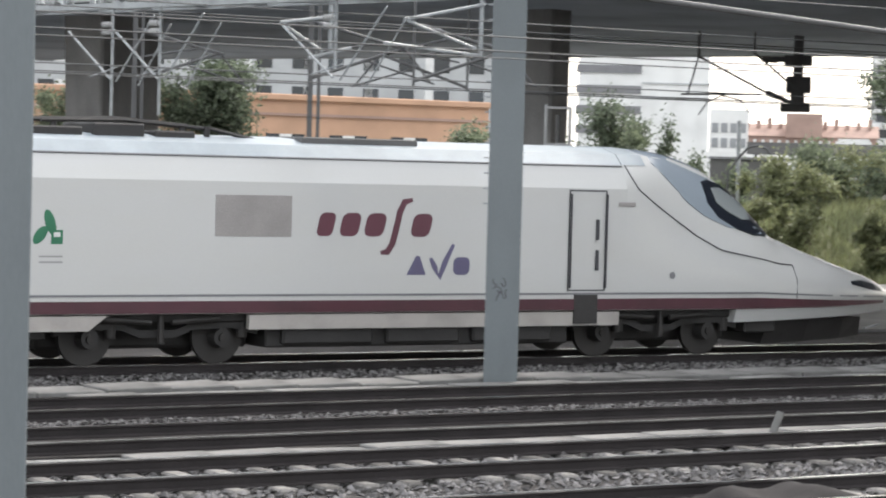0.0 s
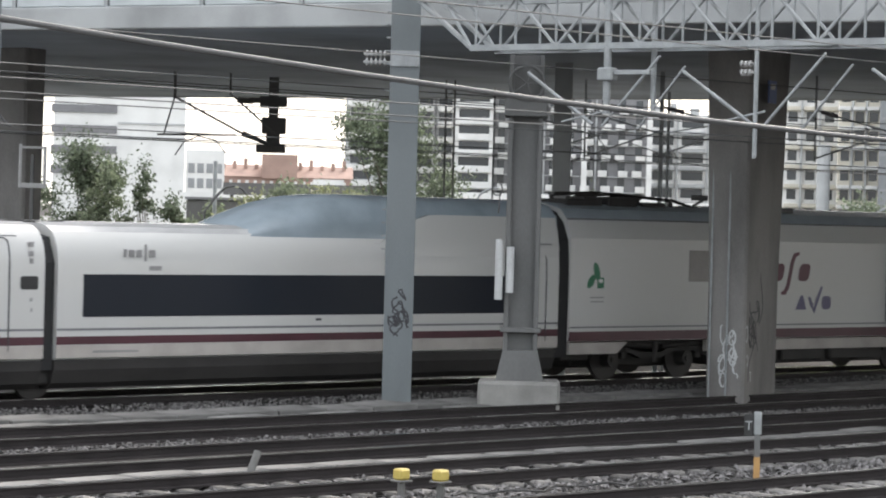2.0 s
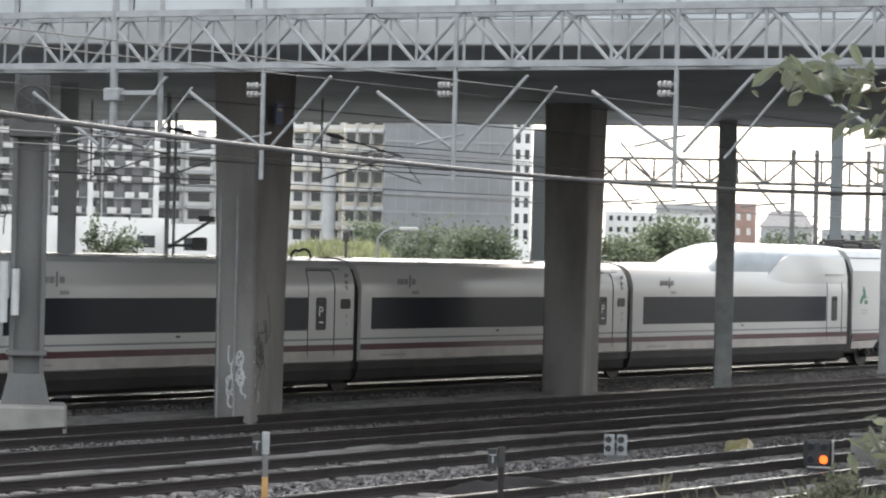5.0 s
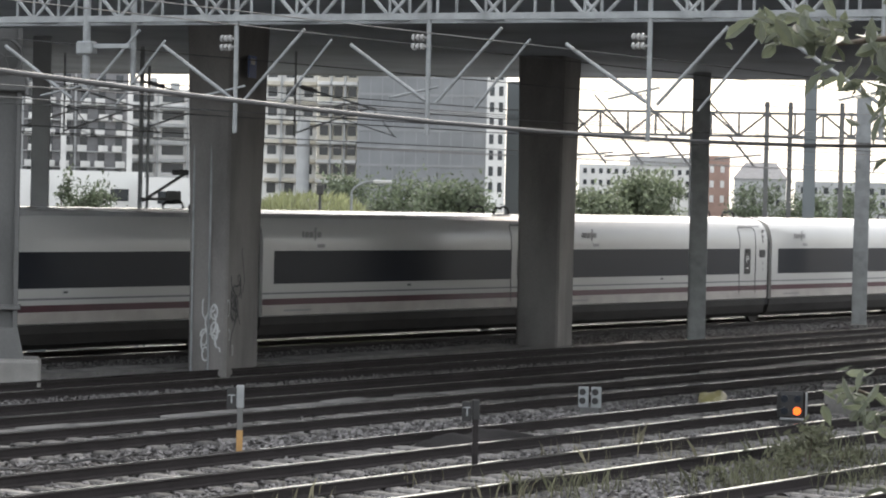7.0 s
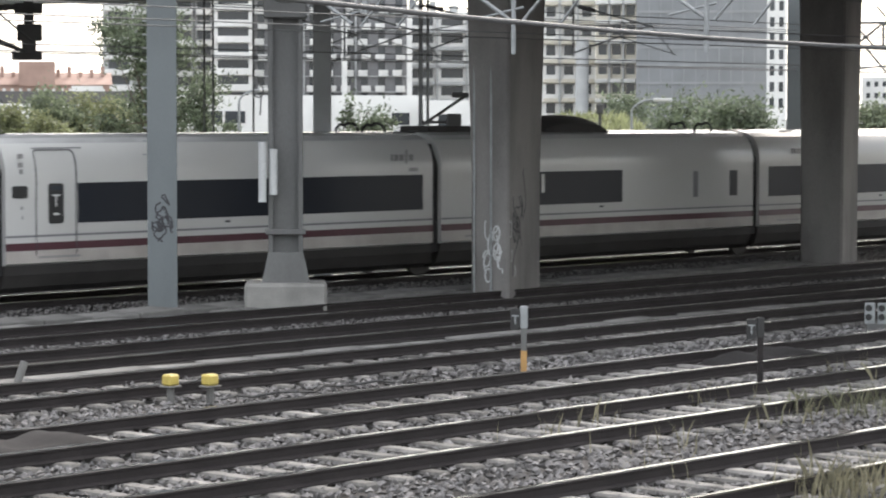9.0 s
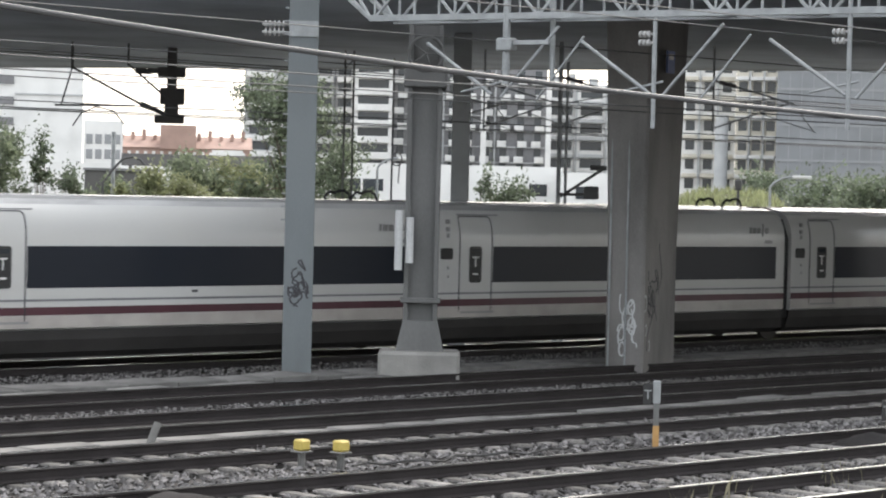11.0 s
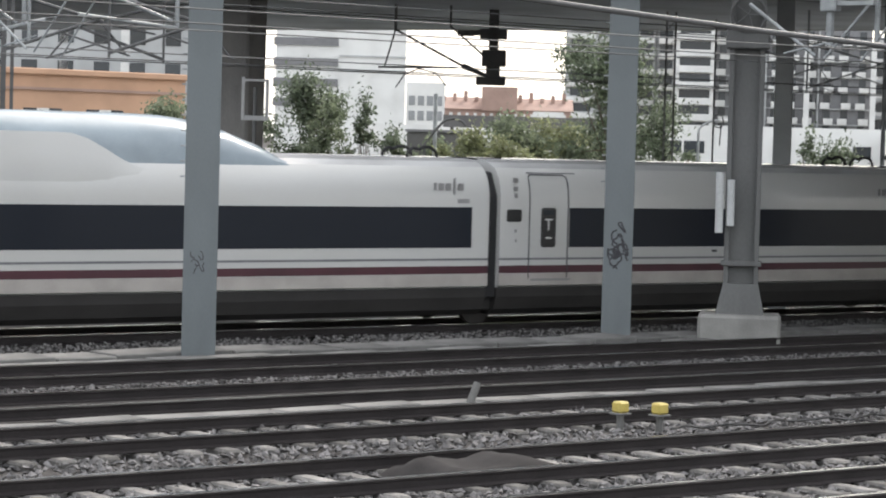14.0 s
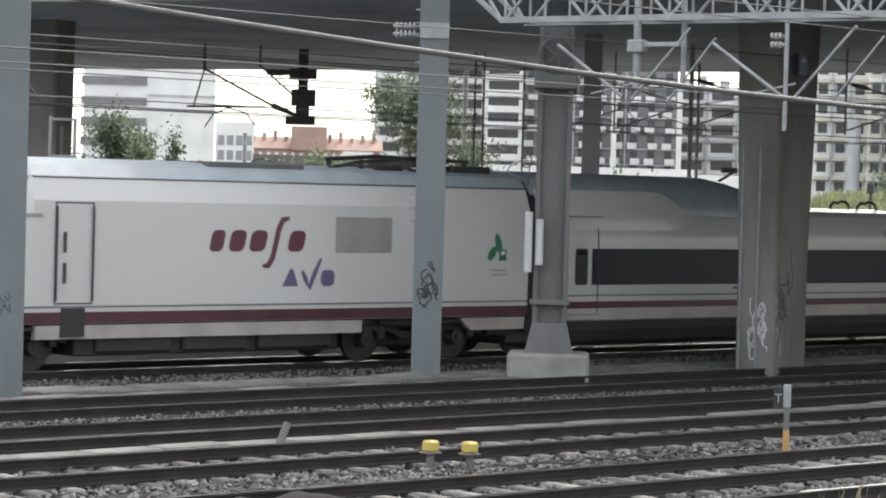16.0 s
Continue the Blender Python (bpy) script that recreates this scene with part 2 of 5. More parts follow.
def loft(sections, caps=True):
    """A skin over rings of points that all have the same count."""
    bm = bmesh.new()
    rings = [[bm.verts.new(p) for p in s] for s in sections]
    for r0, r1 in zip(rings, rings[1:]):
        for i in range(len(r0)):
            j = (i + 1) % len(r0)
            bm.faces.new((r0[i], r0[j], r1[j], r1[i]))
    if caps:
        bm.faces.new(rings[0])
        bm.faces.new(rings[-1][::-1])
    return bm


def at(az, d):
    return d * math.sin(radians(az)), d * math.cos(radians(az))


def lettering(name, text, size, material, parent, m, depth=0.004, shear=0.0):
    """Raised letters as a mesh, lying in the xz plane of the parent."""
    cu = bpy.data.curves.new(name, "FONT")
    cu.body, cu.size, cu.extrude, cu.shear = text, size, depth, shear
    tmp = new(name + "_curve", cu)
    me = bpy.data.meshes.new_from_object(tmp.evaluated_get(bpy.context.evaluated_depsgraph_get()))
    bpy.data.objects.remove(tmp)
    me.materials.clear()
    me.materials.append(material)
    ob = new(name, me)
    ob.parent = parent
    ob.matrix_basis = m
    return ob


# ---------------------------------------------------------------- ground and tracks
ground_bm = bmesh.new()
bmesh.ops.create_grid(ground_bm, x_segments=8, y_segments=8, size=2500, matrix=Matrix.Translation((0, 0, -0.26)))
tagged(part("ground", ground_bm, M_GROUND), "dark grey ballast and earth of the railway yard", "ground", kind="structure")

X0, X1 = -6.0, 190.0
TRACKS = [  # centre, gauge, dark bed, sleepers
    ("far", 43.0, False), ("c", 36.2, False), ("d", 32.3, False), ("e", 28.55, True), ("f", 24.15, True), ("g", 20.6, True), ("h", 16.3, True)]
GAUGE = 1.668
SLANT = 0.012  # the train's track comes slightly nearer along its run


def track_y(x):
    return 43.0 - SLANT * (x - 36.0)




def rail_mesh():
    prof = [(-.07, -.17), (.07, -.17), (.07, -.155), (.012, -.13), (.012, -.045), (.036, -.035), (.036, -.004), (-.036, -.004), (-.036, -.035), (-.012, -.045), (-.012, -.13), (-.07, -.155)]
    return finish("rail", loft([[(X0, y, z) for y, z in prof], [(X1, y, z) for y, z in prof]]), M_RAIL)


RAIL_ME = rail_mesh()
RUN_ME = finish("running_surface", boxm(X0, X1, -.038, .038, -.014, .003), M_RAILTOP)
SLEEPER_ME = finish("sleeper", boxm(-.12, .12, -1.25, 1.25, -.29, -.166, bev=0.03), M_SLEEPER)
for tag, yc, sleepers in TRACKS:
    tr = thing("railway_track", "broad gauge track of rusty steel rails on stained concrete sleepers", "railway track", "parallel tracks", "structure", pose(0, track_y(0), 0, 0, 0, -math.degrees(SLANT)) if tag == "far" else pose(0, yc, 0))
    for side in (-1, 1):
        r = new("rail", RAIL_ME)
        r.parent, r.location = tr, (0, side * (GAUGE / 2 + .035), 0)
        t_ = new("running_surface", RUN_ME)
        t_.parent = r
        tagged(t_, "polished rail head")
    if sleepers:
        x = 6.0 if yc < 26 else 12.0
        while x < 72:
            s = new("sleeper", SLEEPER_ME)
            s.parent, s.location = tr, (x, random.uniform(-.03, .03), random.uniform(-.012, .006))
            s.rotation_euler = (0, 0, random.uniform(-.02, .02))
            x += 0.6


def stones(name, count, x0, x1, y0, y1, z, size, seed, label, material):
    """Broken stone, many small uneven pieces."""
    rng = np.random.default_rng(seed)
    base = np.array([(1, 0, 0), (-1, 0, 0), (0, 1, 0), (0, -1, 0), (0, 0, 1), (0, 0, -1)], float)
    tri = np.array([(0, 2, 4), (2, 1, 4), (1, 3, 4), (3, 0, 4), (2, 0, 5), (1, 2, 5), (3, 1, 5), (0, 3, 5)])
    c = np.stack([rng.uniform(x0, x1, count), rng.uniform(y0, y1, count), z + rng.uniform(-.02, .03, count)], 1)
    s = rng.uniform(.5, 1.3, (count, 1, 3)) * size
    a = rng.uniform(0, 6.3, count)
    v = base[None] * s + rng.normal(0, size * .18, (count, 6, 3))
    ca, sa = np.cos(a)[:, None], np.sin(a)[:, None]
    v = np.stack([v[..., 0] * ca - v[..., 1] * sa, v[..., 0] * sa + v[..., 1] * ca, v[..., 2] * .7 + v[..., 0] * .3], -1) + c[:, None]
    f = (tri[None] + 6 * np.arange(count)[:, None, None]).reshape(-1, 3)
    me = bpy.data.meshes.new(name)
    me.from_pydata(v.reshape(-1, 3).tolist(), [], f.tolist())
    me.materials.append(material)
    return tagged(new(name, me), label, "ballast", kind="stuff")


for k, (ya, yb, n, x0, x1) in enumerate([(14.8, 19.5, 14000, 8, 45), (19.5, 26.3, 32000, 10, 62), (26.3, 30.0, 12000, 12, 62), (33.5, 34.95, 12000, 10, 75), (39.2, 41.9, 16000, 13, 84)]):
    stones("ballast", n, x0, x1, ya, yb, -.215 if k < 3 else -.15, .052 if k < 3 else .036, 11 + k, "loose grey broken stone ballast between the rails" if k < 3 else "oil-darkened fine ballast between the tracks", M_STONE if k < 3 else M_STONEDARK)

# soiled raised strips beside the two dark tracks, rail shadow included in their colour
for y, w, z, name in ((36.2, 1.15, -.2, "oily_bed"), (32.3, 1.15, -.2, "oily_bed")):
    b = boxm(X0, X1, y - w, y + w, z - .05, z + .03)
    tagged(part(name, b, M_DARKBED), "soiled track bed with rail shadow put into its dark colour", "track bed", kind="structure")


def trough(y, z, w, h, x0, x1, wob):
    root = thing("cable_trough", "pale concrete cable trough with slightly uneven lids", "cable trough", "cable troughs", "structure")
    x = x0
    lid = finish("lid", boxm(0, 1.18, -w / 2, w / 2, 0, h, bev=.02), M_TROUGH)
    while x < x1:
        o = new("lid", lid)
        o.parent = root
        o.location = (x, y + wob * math.sin(x * .35) + random.uniform(-.04, .04), z - .2 + random.uniform(0, .04))
        o.rotation_euler = (0, random.uniform(-.02, .02), wob * .35 * math.cos(x * .35) + random.uniform(-.015, .015))
        x += 1.2


trough(30.3, -.02, .5, .12, 10, 75, .12)
trough(38.75, 0.0, 1.0, .16, 12, 57, .1)
trough(37.75, -.02, .5, .14, 16, 64, .12)

# ---------------------------------------------------------------- road bridge
BRIDGE = pose(37.2, 38.0, 0, 0, 0, 20.97)
bridge = thing("road_bridge", "wide grey concrete road bridge over the railway tracks", "bridge", kind="structure", m=BRIDGE)
S0, S1, WD, ZB = -45.0, 130.0, 31.0, 7.83
part("deck", boxm(.25, WD - .25, S0, S1, ZB, ZB + 1.0), M_DECK, bridge, "dark shaded concrete deck")
part("edge_beam", boxm(0, .35, S0, S1, ZB - .03, ZB + .48, bev=.03), M_FASCIA, bridge, "pale concrete edge beam")
part("edge_beam", boxm(WD - .35, WD, S0, S1, ZB - .03, ZB + .6, bev=.03), M_FASCIA, bridge)
pan_me = finish("parapet_panel", boxm(0, .05, 0, 2.4, ZB + .5, ZB + 1.9, bev=.01), M_PANEL)
post_me = finish("parapet_post", boxm(-.04, .1, -.05, .05, ZB + .45, ZB + 2.0), M_GALV)
for i in range(52):
    for me, nm, dy in ((pan_me, "parapet_panel", .06), (post_me, "parapet_post", 0)):
        o = new(nm, me)
        o.parent, o.location = bridge, (.12, -30 + i * 2.52 + dy, 0)


def pier(w, s, wx, wy, flare, pipes=()):
    p = thing("bridge_pier", "dark weathered concrete bridge pier, slightly wider at its top", "bridge pier", "bridge piers", "structure", BRIDGE @ pose(w, s, 0))
    secs = []
    for z, k in ((-.3, 1.0), (2.5, 1.0), (ZB - 1.2, 1 + flare * .7), (ZB + .02, 1 + flare)):
        a, b, c = wx / 2 * k, wy / 2 * k, .06
        secs.append([(-a + c, -b, z), (a - c, -b, z), (a, -b + c, z), (a, b - c, z), (a - c, b, z), (-a + c, b, z), (-a, b - c, z), (-a, -b + c, z)])
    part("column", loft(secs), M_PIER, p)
    for q in pipes:
        part("pipe", tubem((-wx / 2 - .05, wy / 2 - q, -.3), (-wx / 2 - .05 - .1 * flare, wy / 2 - q, ZB - 2.2), .026), M_GALV, p, "grey drain pipe")
    return p


pierD = pier(6.40, -2.77, 2.2, .9, .2, (.1, .5))
pier(20.6, -7.08, 2.0, 1.15, .12)
for s, wx, wy in ((19.8, .8, .9), (35.8, 2.4, 1.5), (54, 2.4, 1.5)):
    pier(6.4, -2.67 + s, wx, wy, .1)

# ---------------------------------------------------------------- masts


def steel_mast(x, y, w, d, h, rz, label, rungs=True, z0=-.3, steel=None):
    m = thing("catenary_mast", label, "mast", "steel masts", m=pose(x, y, 0, 0, 0, rz))
    b = bmesh.new()
    box(b, -w / 2, w / 2, -d / 2, -d / 2 + .03, z0, h, bev=.008)
    box(b, -w / 2, w / 2, d / 2 - .03, d / 2, z0, h, bev=.008)
    box(b, -w / 2 + .04, -w / 2 + .07, -d / 2 + .03, d / 2 - .03, z0, h)
    box(b, w / 2 - .07, w / 2 - .04, -d / 2 + .03, d / 2 - .03, z0, h)
    part("shaft", b, steel or M_STEEL, m)
    part("base_plate", boxm(-w / 2 - .05, w / 2 + .05, -d / 2 - .05, d / 2 + .05, z0, -.1, bev=.02), M_CONC, m)
    if rungs:
        q = bmesh.new()
        cable(q, [(-w / 2 + .02, -d / 2 + .02, 0), (-w / 2 - .08, -d / 2 - .02, 0), (-w / 2 - .08, -d / 2 + .22, 0), (-w / 2 + .02, -d / 2 + .26, 0)], .014, 5)
        me = finish("rung", q, M_GALV)
        for i in range(26):
            o = new("rung", me)
            o.parent, o.location = m, (0, 0, 3.1 + i * .27)
    return m


mastA = steel_mast(24.45, 38.35, .60, .5, 10.5, -33, "tall grey-blue painted steel catenary mast with ladder rungs")
mastB = steel_mast(35.1, 39.2, .60, .5, 10.5, -42, "tall grey-blue painted steel catenary mast with black graffiti")
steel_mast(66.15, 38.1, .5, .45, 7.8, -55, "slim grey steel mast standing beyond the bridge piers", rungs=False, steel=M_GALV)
mastZ = steel_mast(4.75, 12.6, .62, .5, 10.5, -20, "near grey-blue painted steel mast beside the platform", rungs=False)
part("marker_post", boxm(.36, .44, -.3, -.2, -.3, .93, bev=.01), M_ORANGE, mastZ, "faded red-brown edge strip")


def squiggle(name, material, parent, m, w, h, n, seed, r=.014, loops=True):
    """Sprayed strokes as thin raised ribbons on a flat face."""
    rng = random.Random(seed)
    b = bmesh.new()
    for k in range(n):
        cx, cz = rng.uniform(-w / 2, w / 2), rng.uniform(-h / 2, h / 2)
        a0, ra = rng.uniform(0, 6.3), rng.uniform(.25, .5) * w
        m_ = rng.randint(7, 13)
        if loops:
            pts = [(cx + ra * math.cos(a0 + i * .55) * .6, 0, cz + ra * math.sin(a0 + i * .55) * 1.3) for i in range(m_)]
        else:
            pts = [(cx, 0, cz)]
            for i in range(m_):
                a0 += rng.gauss(.2, .75)
                step = w * rng.uniform(.08, .2)
                pts.append((max(-w * .6, min(w * .6, pts[-1][0] + step * math.cos(a0))), 0, pts[-1][2] + step * 1.2 * math.sin(a0)))
        cable(b, pts, r, 4)
    ob = part(name, b, material, parent)
    ob.matrix_basis = m @ Matrix.Diagonal((1, .25, 1, 1))
    return ob


squiggle("graffiti", M_GRAFD, mastB, pose(0, -.255, 1.85), .34, .7, 13, 4, .017, False)
squiggle("graffiti", M_GRAFD, mastA, pose(-.05, -.255, 1.7), .2, .35, 5, 7, .008, False)
squiggle("graffiti", M_GRAF, pierD, pose(-1.11, 0, .75, 0, 0, -90), .42, 1.25, 6, 9, .02)
squiggle("graffiti", M_GRAF, pierD, pose(-1.112, -.1, .75, 0, 0, -90), .35, 1.3, 5, 12, .015, False)
squiggle("graffiti", M_GRAF, pierD, pose(-.85, -.46, .95), .3, 1.1, 3, 15, .014)
squiggle("graffiti", M_GRAFD, pierD, pose(-.3, -.46, 1.2), .9, 1.2, 8, 21, .02, False)

# heavy old mast with tensioning wheel on a concrete plinth
mastC = thing("tension_mast", "weathered grey steel mast with tension wheel on a concrete plinth", "mast", m=pose(37.55, 38.1, 0, 0, 0, -45))
part("plinth", boxm(-.85, .85, -.7, .7, -.35, .42, bev=.06), M_CONC, mastC, "chipped concrete plinth")
cb = bmesh.new()
for sx in (-1, 1):
    box(cb, sx * .31 - .05, sx * .31 + .05, -.2, .2, .42, 7.2, bev=.01)
box(cb, -.27, .27, -.02, .03, .42, 7.2)
part("shaft", cb, M_CMAST, mastC)
part("foot", loft([[(-.5, -.3, .42), (.5, -.3, .42), (.5, .3, .42), (-.5, .3, .42)], [(-.36, -.22, 1.05), (.36, -.22, 1.05), (.36, .22, 1.05), (-.36, .22, 1.05)]]), M_CMAST, mastC)
part("clamp_band", boxm(-.42, .42, -.26, .26, 1.42, 1.52, bev=.01), M_CMAST, mastC)
for k, (xx, l) in enumerate(((-.48, 1.25), (-.25, .95))):
    part("insulated_weight", tubem((xx, -.33, 2.1 + k * .15), (xx, -.33, 2.1 + k * .15 + l), .085, n=10), M_GRAF, mastC, "pale hanging weight cylinder")
wb_ = bmesh.new()
for i in range(20):
    a, b = 2 * math.pi * i / 20, 2 * math.pi * (i + 1) / 20
    tube(wb_, (.36 * math.cos(a), -.3, 6.6 + .36 * math.sin(a)), (.36 * math.cos(b), -.3, 6.6 + .36 * math.sin(b)), .03, n=6)
for i in range(5):
    a = 2 * math.pi * i / 5
    tube(wb_, (0, -.3, 6.6), (.36 * math.cos(a), -.3, 6.6 + .36 * math.sin(a)), .018, n=5)
part("tension_wheel", wb_, M_CMAST, mastC)
part("top_box", boxm(-.45, .45, -.3, .3, 5.9, 6.35, bev=.03), M_CMAST, mastC)

q = bmesh.new()
cable(q, [(-.52, -.3, 3.9), (-.5, -.3, 4.25)] + [(-.56 + .11 * math.cos(a * .7), -.3, 4.4 + .14 * math.sin(a * .7)) for a in range(-1, 9)], .016)
part("wire_loop", q, M_BRACKET, mastC, "coiled dark wire loop")

# ---------------------------------------------------------------- gantry
PERIOD, GW = 1.87, .9


def truss(m, y0, y1, z0, z1, tip):
    """A square lattice beam along its local y; tip: the end with the slanted nose."""
    g = thing("lattice_gantry", "galvanised lattice gantry beam spanning the tracks", "gantry", "lattice gantries", m=m)
    for zz in (z0, z1):
        for xx in (-GW / 2, GW / 2):
            part("chord", boxm(xx - .06, xx + .06, y0, y1 + (1.3 if tip and zz == z1 else 0), zz - .06, zz + .06), M_GALV, g)
    for k in range(int((y1 - y0) / PERIOD)):
        y = y1 - .1 - k * PERIOD
        for xx in (-GW / 2, GW / 2):
            for dy in (0, PERIOD / 2):
                part("upright", tubem((xx, y - dy, z0), (xx, y - dy, z1), .028, n=6), M_GALV, g)
            part("brace", tubem((xx, y, z0), (xx, y - PERIOD / 2, z1), .036, n=6), M_GALV, g)
            part("brace", tubem((xx, y - PERIOD / 2, z1), (xx, y - PERIOD, z0), .036, n=6), M_GALV, g)
        part("tie", tubem((-GW / 2, y, z0), (GW / 2, y, z0), .03, n=6), M_GALV, g)
        part("tie", tubem((-GW / 2, y, z0), (GW / 2, y - PERIOD, z0), .03, n=6), M_GALV, g)
    if tip:
        for xx in (-GW / 2, GW / 2):
            part("end_brace", tubem((xx, y1 + 1.3, z1), (xx, y1, z0), .06, n=6), M_GALV, g)
            part("end_brace", tubem((xx, y1 + .7, z1), (xx, y1, z0), .04, n=6), M_GALV, g)
    return g


GAN = pose(35.4, 37.3, 0, 0, 0, 13.0)
GAN_B = pose(24.5, 38.4, 0, 0, 0, 13.0)
GZ0, GZ1 = 7.16, 8.15
truss(GAN, -30.0, -.1, GZ0, GZ1, True)
truss(GAN_B, .4, 26.0, 6.85, 7.75, False)


def dropper(m, s, zt, low=5.03, thin=1.0, twin=False):
    """A drop post under a gantry with insulators and steady arms for one track."""
    k = zt - GZ0
    d = thing("drop_post", "galvanised drop post with insulators and steady arms under the gantry", "drop post", "drop posts", m=m @ pose(-GW / 2, s, 0))
    if twin:
        part("post", tubem((0, -.25, 5.85), (0, -.25, GZ1 + k + .3), .075), M_GALV, d)
        part("post", tubem((.3, -1.1, 5.85), (.3, -1.1, GZ1 + k + .3), .055), M_GALV, d)
        part("crossbar", boxm(-.05, .05, -1.2, -.05, 6.6, 6.69, bev=.01), M_GALV, d)
        part("clamp", boxm(-.13, .13, -.42, -.08, 6.48, 6.74, bev=.03), M_GALV, d, "bolted steel clamp plate")
    else:
        part("post", tubem((0, 0, low), (0, 0, GZ1 + k + .5), .045 * thin), M_GALV, d)
    part("strut", tubem((0, 1.55, 6.66 + k), (0, .05, 5.65 + k), .036 * thin), M_GALV, d)
    part("strut", tubem((0, -.15, 5.6 + k), (0, -1.4, 6.95 + k), .032 * thin), M_GALV, d)
    part("strut", tubem((0, -.9, 5.5 + k), (0, -1.95, 6.75 + k), .025 * thin), M_GALV, d)
    part("arm", tubem((0, .75, 5.7 + k), (0, -.2, 5.9 + k), .022 * thin), M_GALV, d)
    for dz in () if twin else (6.62, 6.78):
        b = bmesh.new()
        tube(b, (0, .02, dz + k), (0, .34, dz + k), .022)
        for i in range(3):
            tube(b, (0, .1 + i * .085, dz + k), (0, .145 + i * .085, dz + k), .062, n=10)
        part("insulator", b, M_INSUL, d, "pale ribbed insulator")
    return d


for s in (-3.0, -6.45, -10.33, -14.5, -18.6):
    dropper(GAN, s, GZ0, 4.97 if s == -14.5 else 5.03, twin=s == -3.0)
for s, low in ((11.1, 4.4), (9.5, 4.6), (4.15, 5.5)):
    dropper(GAN_B, s, 6.85, low, .68)

# small fittings on the masts and the pier
for k in range(2):
    q = bmesh.new()
    tube(q, (-.85, -.1, 6.92 + k * .16), (-.28, -.1, 6.92 + k * .16), .03)
    for i in range(5):
        tube(q, (-.8 + i * .09, -.1, 6.92 + k * .16), (-.76 + i * .09, -.1, 6.92 + k * .16), .08, n=10)
    part("insulator", q, M_INSUL, mastB, "pale ribbed insulator")
part("bracket", boxm(-.3, .3, -.29, -.25, 6.84, 7.16), M_GALV, mastB)
sign = part("sign_plate", boxm(-.62, -.12, -.70, -.66, 6.5, 7.0, bev=.005), M_SIGNBLUE, pierD, "small blue sign plate with a pale field")
part("sign_field", boxm(-.52, -.24, -.706, -.70, 6.8, 6.93), M_INSUL, sign)

# ---------------------------------------------------------------- wires
def wire(y, z, r, m, label, x0=-5, x1=150, dy=0.0, dz=0.0):
    b = bmesh.new()
    n = 14
    pts = [(x0 + (x1 - x0) * i / n, y + dy * i / n, z + dz * i / n) for i in range(n + 1)]
    cable(b, pts, r)
    tagged(part("overhead_wire", b, m), label, "wire", "overhead wires")


fb = bmesh.new()
cable(fb, [(x, 23.2, 5.02 + .0015 * (x - 38) ** 2) for x in range(-4, 82, 3)], .036, 8)
tagged(part("feeder_cable", fb, M_FEEDER), "thick grey sagging feeder cable above the tracks", "cable")
wire(24.05, 6.6, .01, M_WIRE, "thin dark catenary wire above the tracks", dz=-.3)
wire(28.6, 5.5, .011, M_WIRE, "thin dark catenary wire above the tracks")
wire(28.6, 6.9, .011, M_WIRE, "thin dark catenary wire above the tracks", dz=-.4)
wire(32.4, 5.5, .012, M_WIRE, "thin dark catenary wire above the tracks")
wire(35.7, 5.55, .012, M_WIRE, "thin dark catenary wire above the tracks")
wire(35.7, 6.8, .012, M_WIRE, "thin dark catenary wire above the tracks")
wire(43.0, 5.4, .013, M_WIRE, "thin dark contact wire above the train")
wire(43.0, 6.6, .013, M_WIRE, "thin dark catenary wire above the train")
wire(47.5, 5.4, .014, M_WIRE, "thin dark contact wire beyond the train")
wire(47.5, 6.7, .014, M_WIRE, "thin dark catenary wire beyond the train")
wire(52.0, 5.5, .015, M_WIRE, "thin dark contact wire beyond the train")
wire(52.0, 6.9, .015, M_WIRE, "thin dark catenary wire beyond the train")

# ---------------------------------------------------------------- train


def ring(half, x, ws=1.0, zs=None):
    pts = [(x, -y * ws, zs(z) if zs else z) for y, z in half]
    return pts + [(x, y * ws, zs(z) if zs else z) for y, z in reversed(half) if y > 1e-6]


COACH = [(0.0, .80), (1.38, .80), (1.45, .86), (1.47, 1.1), (1.47, 2.6), (1.465, 2.75), (1.445, 2.89), (1.41, 3.02), (1.36, 3.13), (1.295, 3.23), (1.22, 3.31)]
COACHTOP = [(1.22, 3.31), (1.0, 3.42), (.6, 3.49), (0.0, 3.51)]
SIDE = -1.47


def side_box(x0, x1, z0, z1, d=.006, bev=0.0):
    return boxm(min(x0, x1), max(x0, x1), SIDE - d, SIDE + .02, z0, z1, bev=bev)


def frame_outline(x0, x1, z0, z1, w, d=.004):
    b = bmesh.new()
    for a in ((x0, x0 + w, z0, z1), (x1 - w, x1, z0, z1), (x0 + w, x1 - w, z1 - w, z1), (x0 + w, x1 - w, z0, z0 + w)):
        box(b, a[0], a[1], SIDE - d, SIDE + .01, a[2], a[3])
    return b


def coach_y(z):
    return -float(np.interp(z, [q[1] for q in COACH[1:]], [q[0] for q in COACH[1:]]))


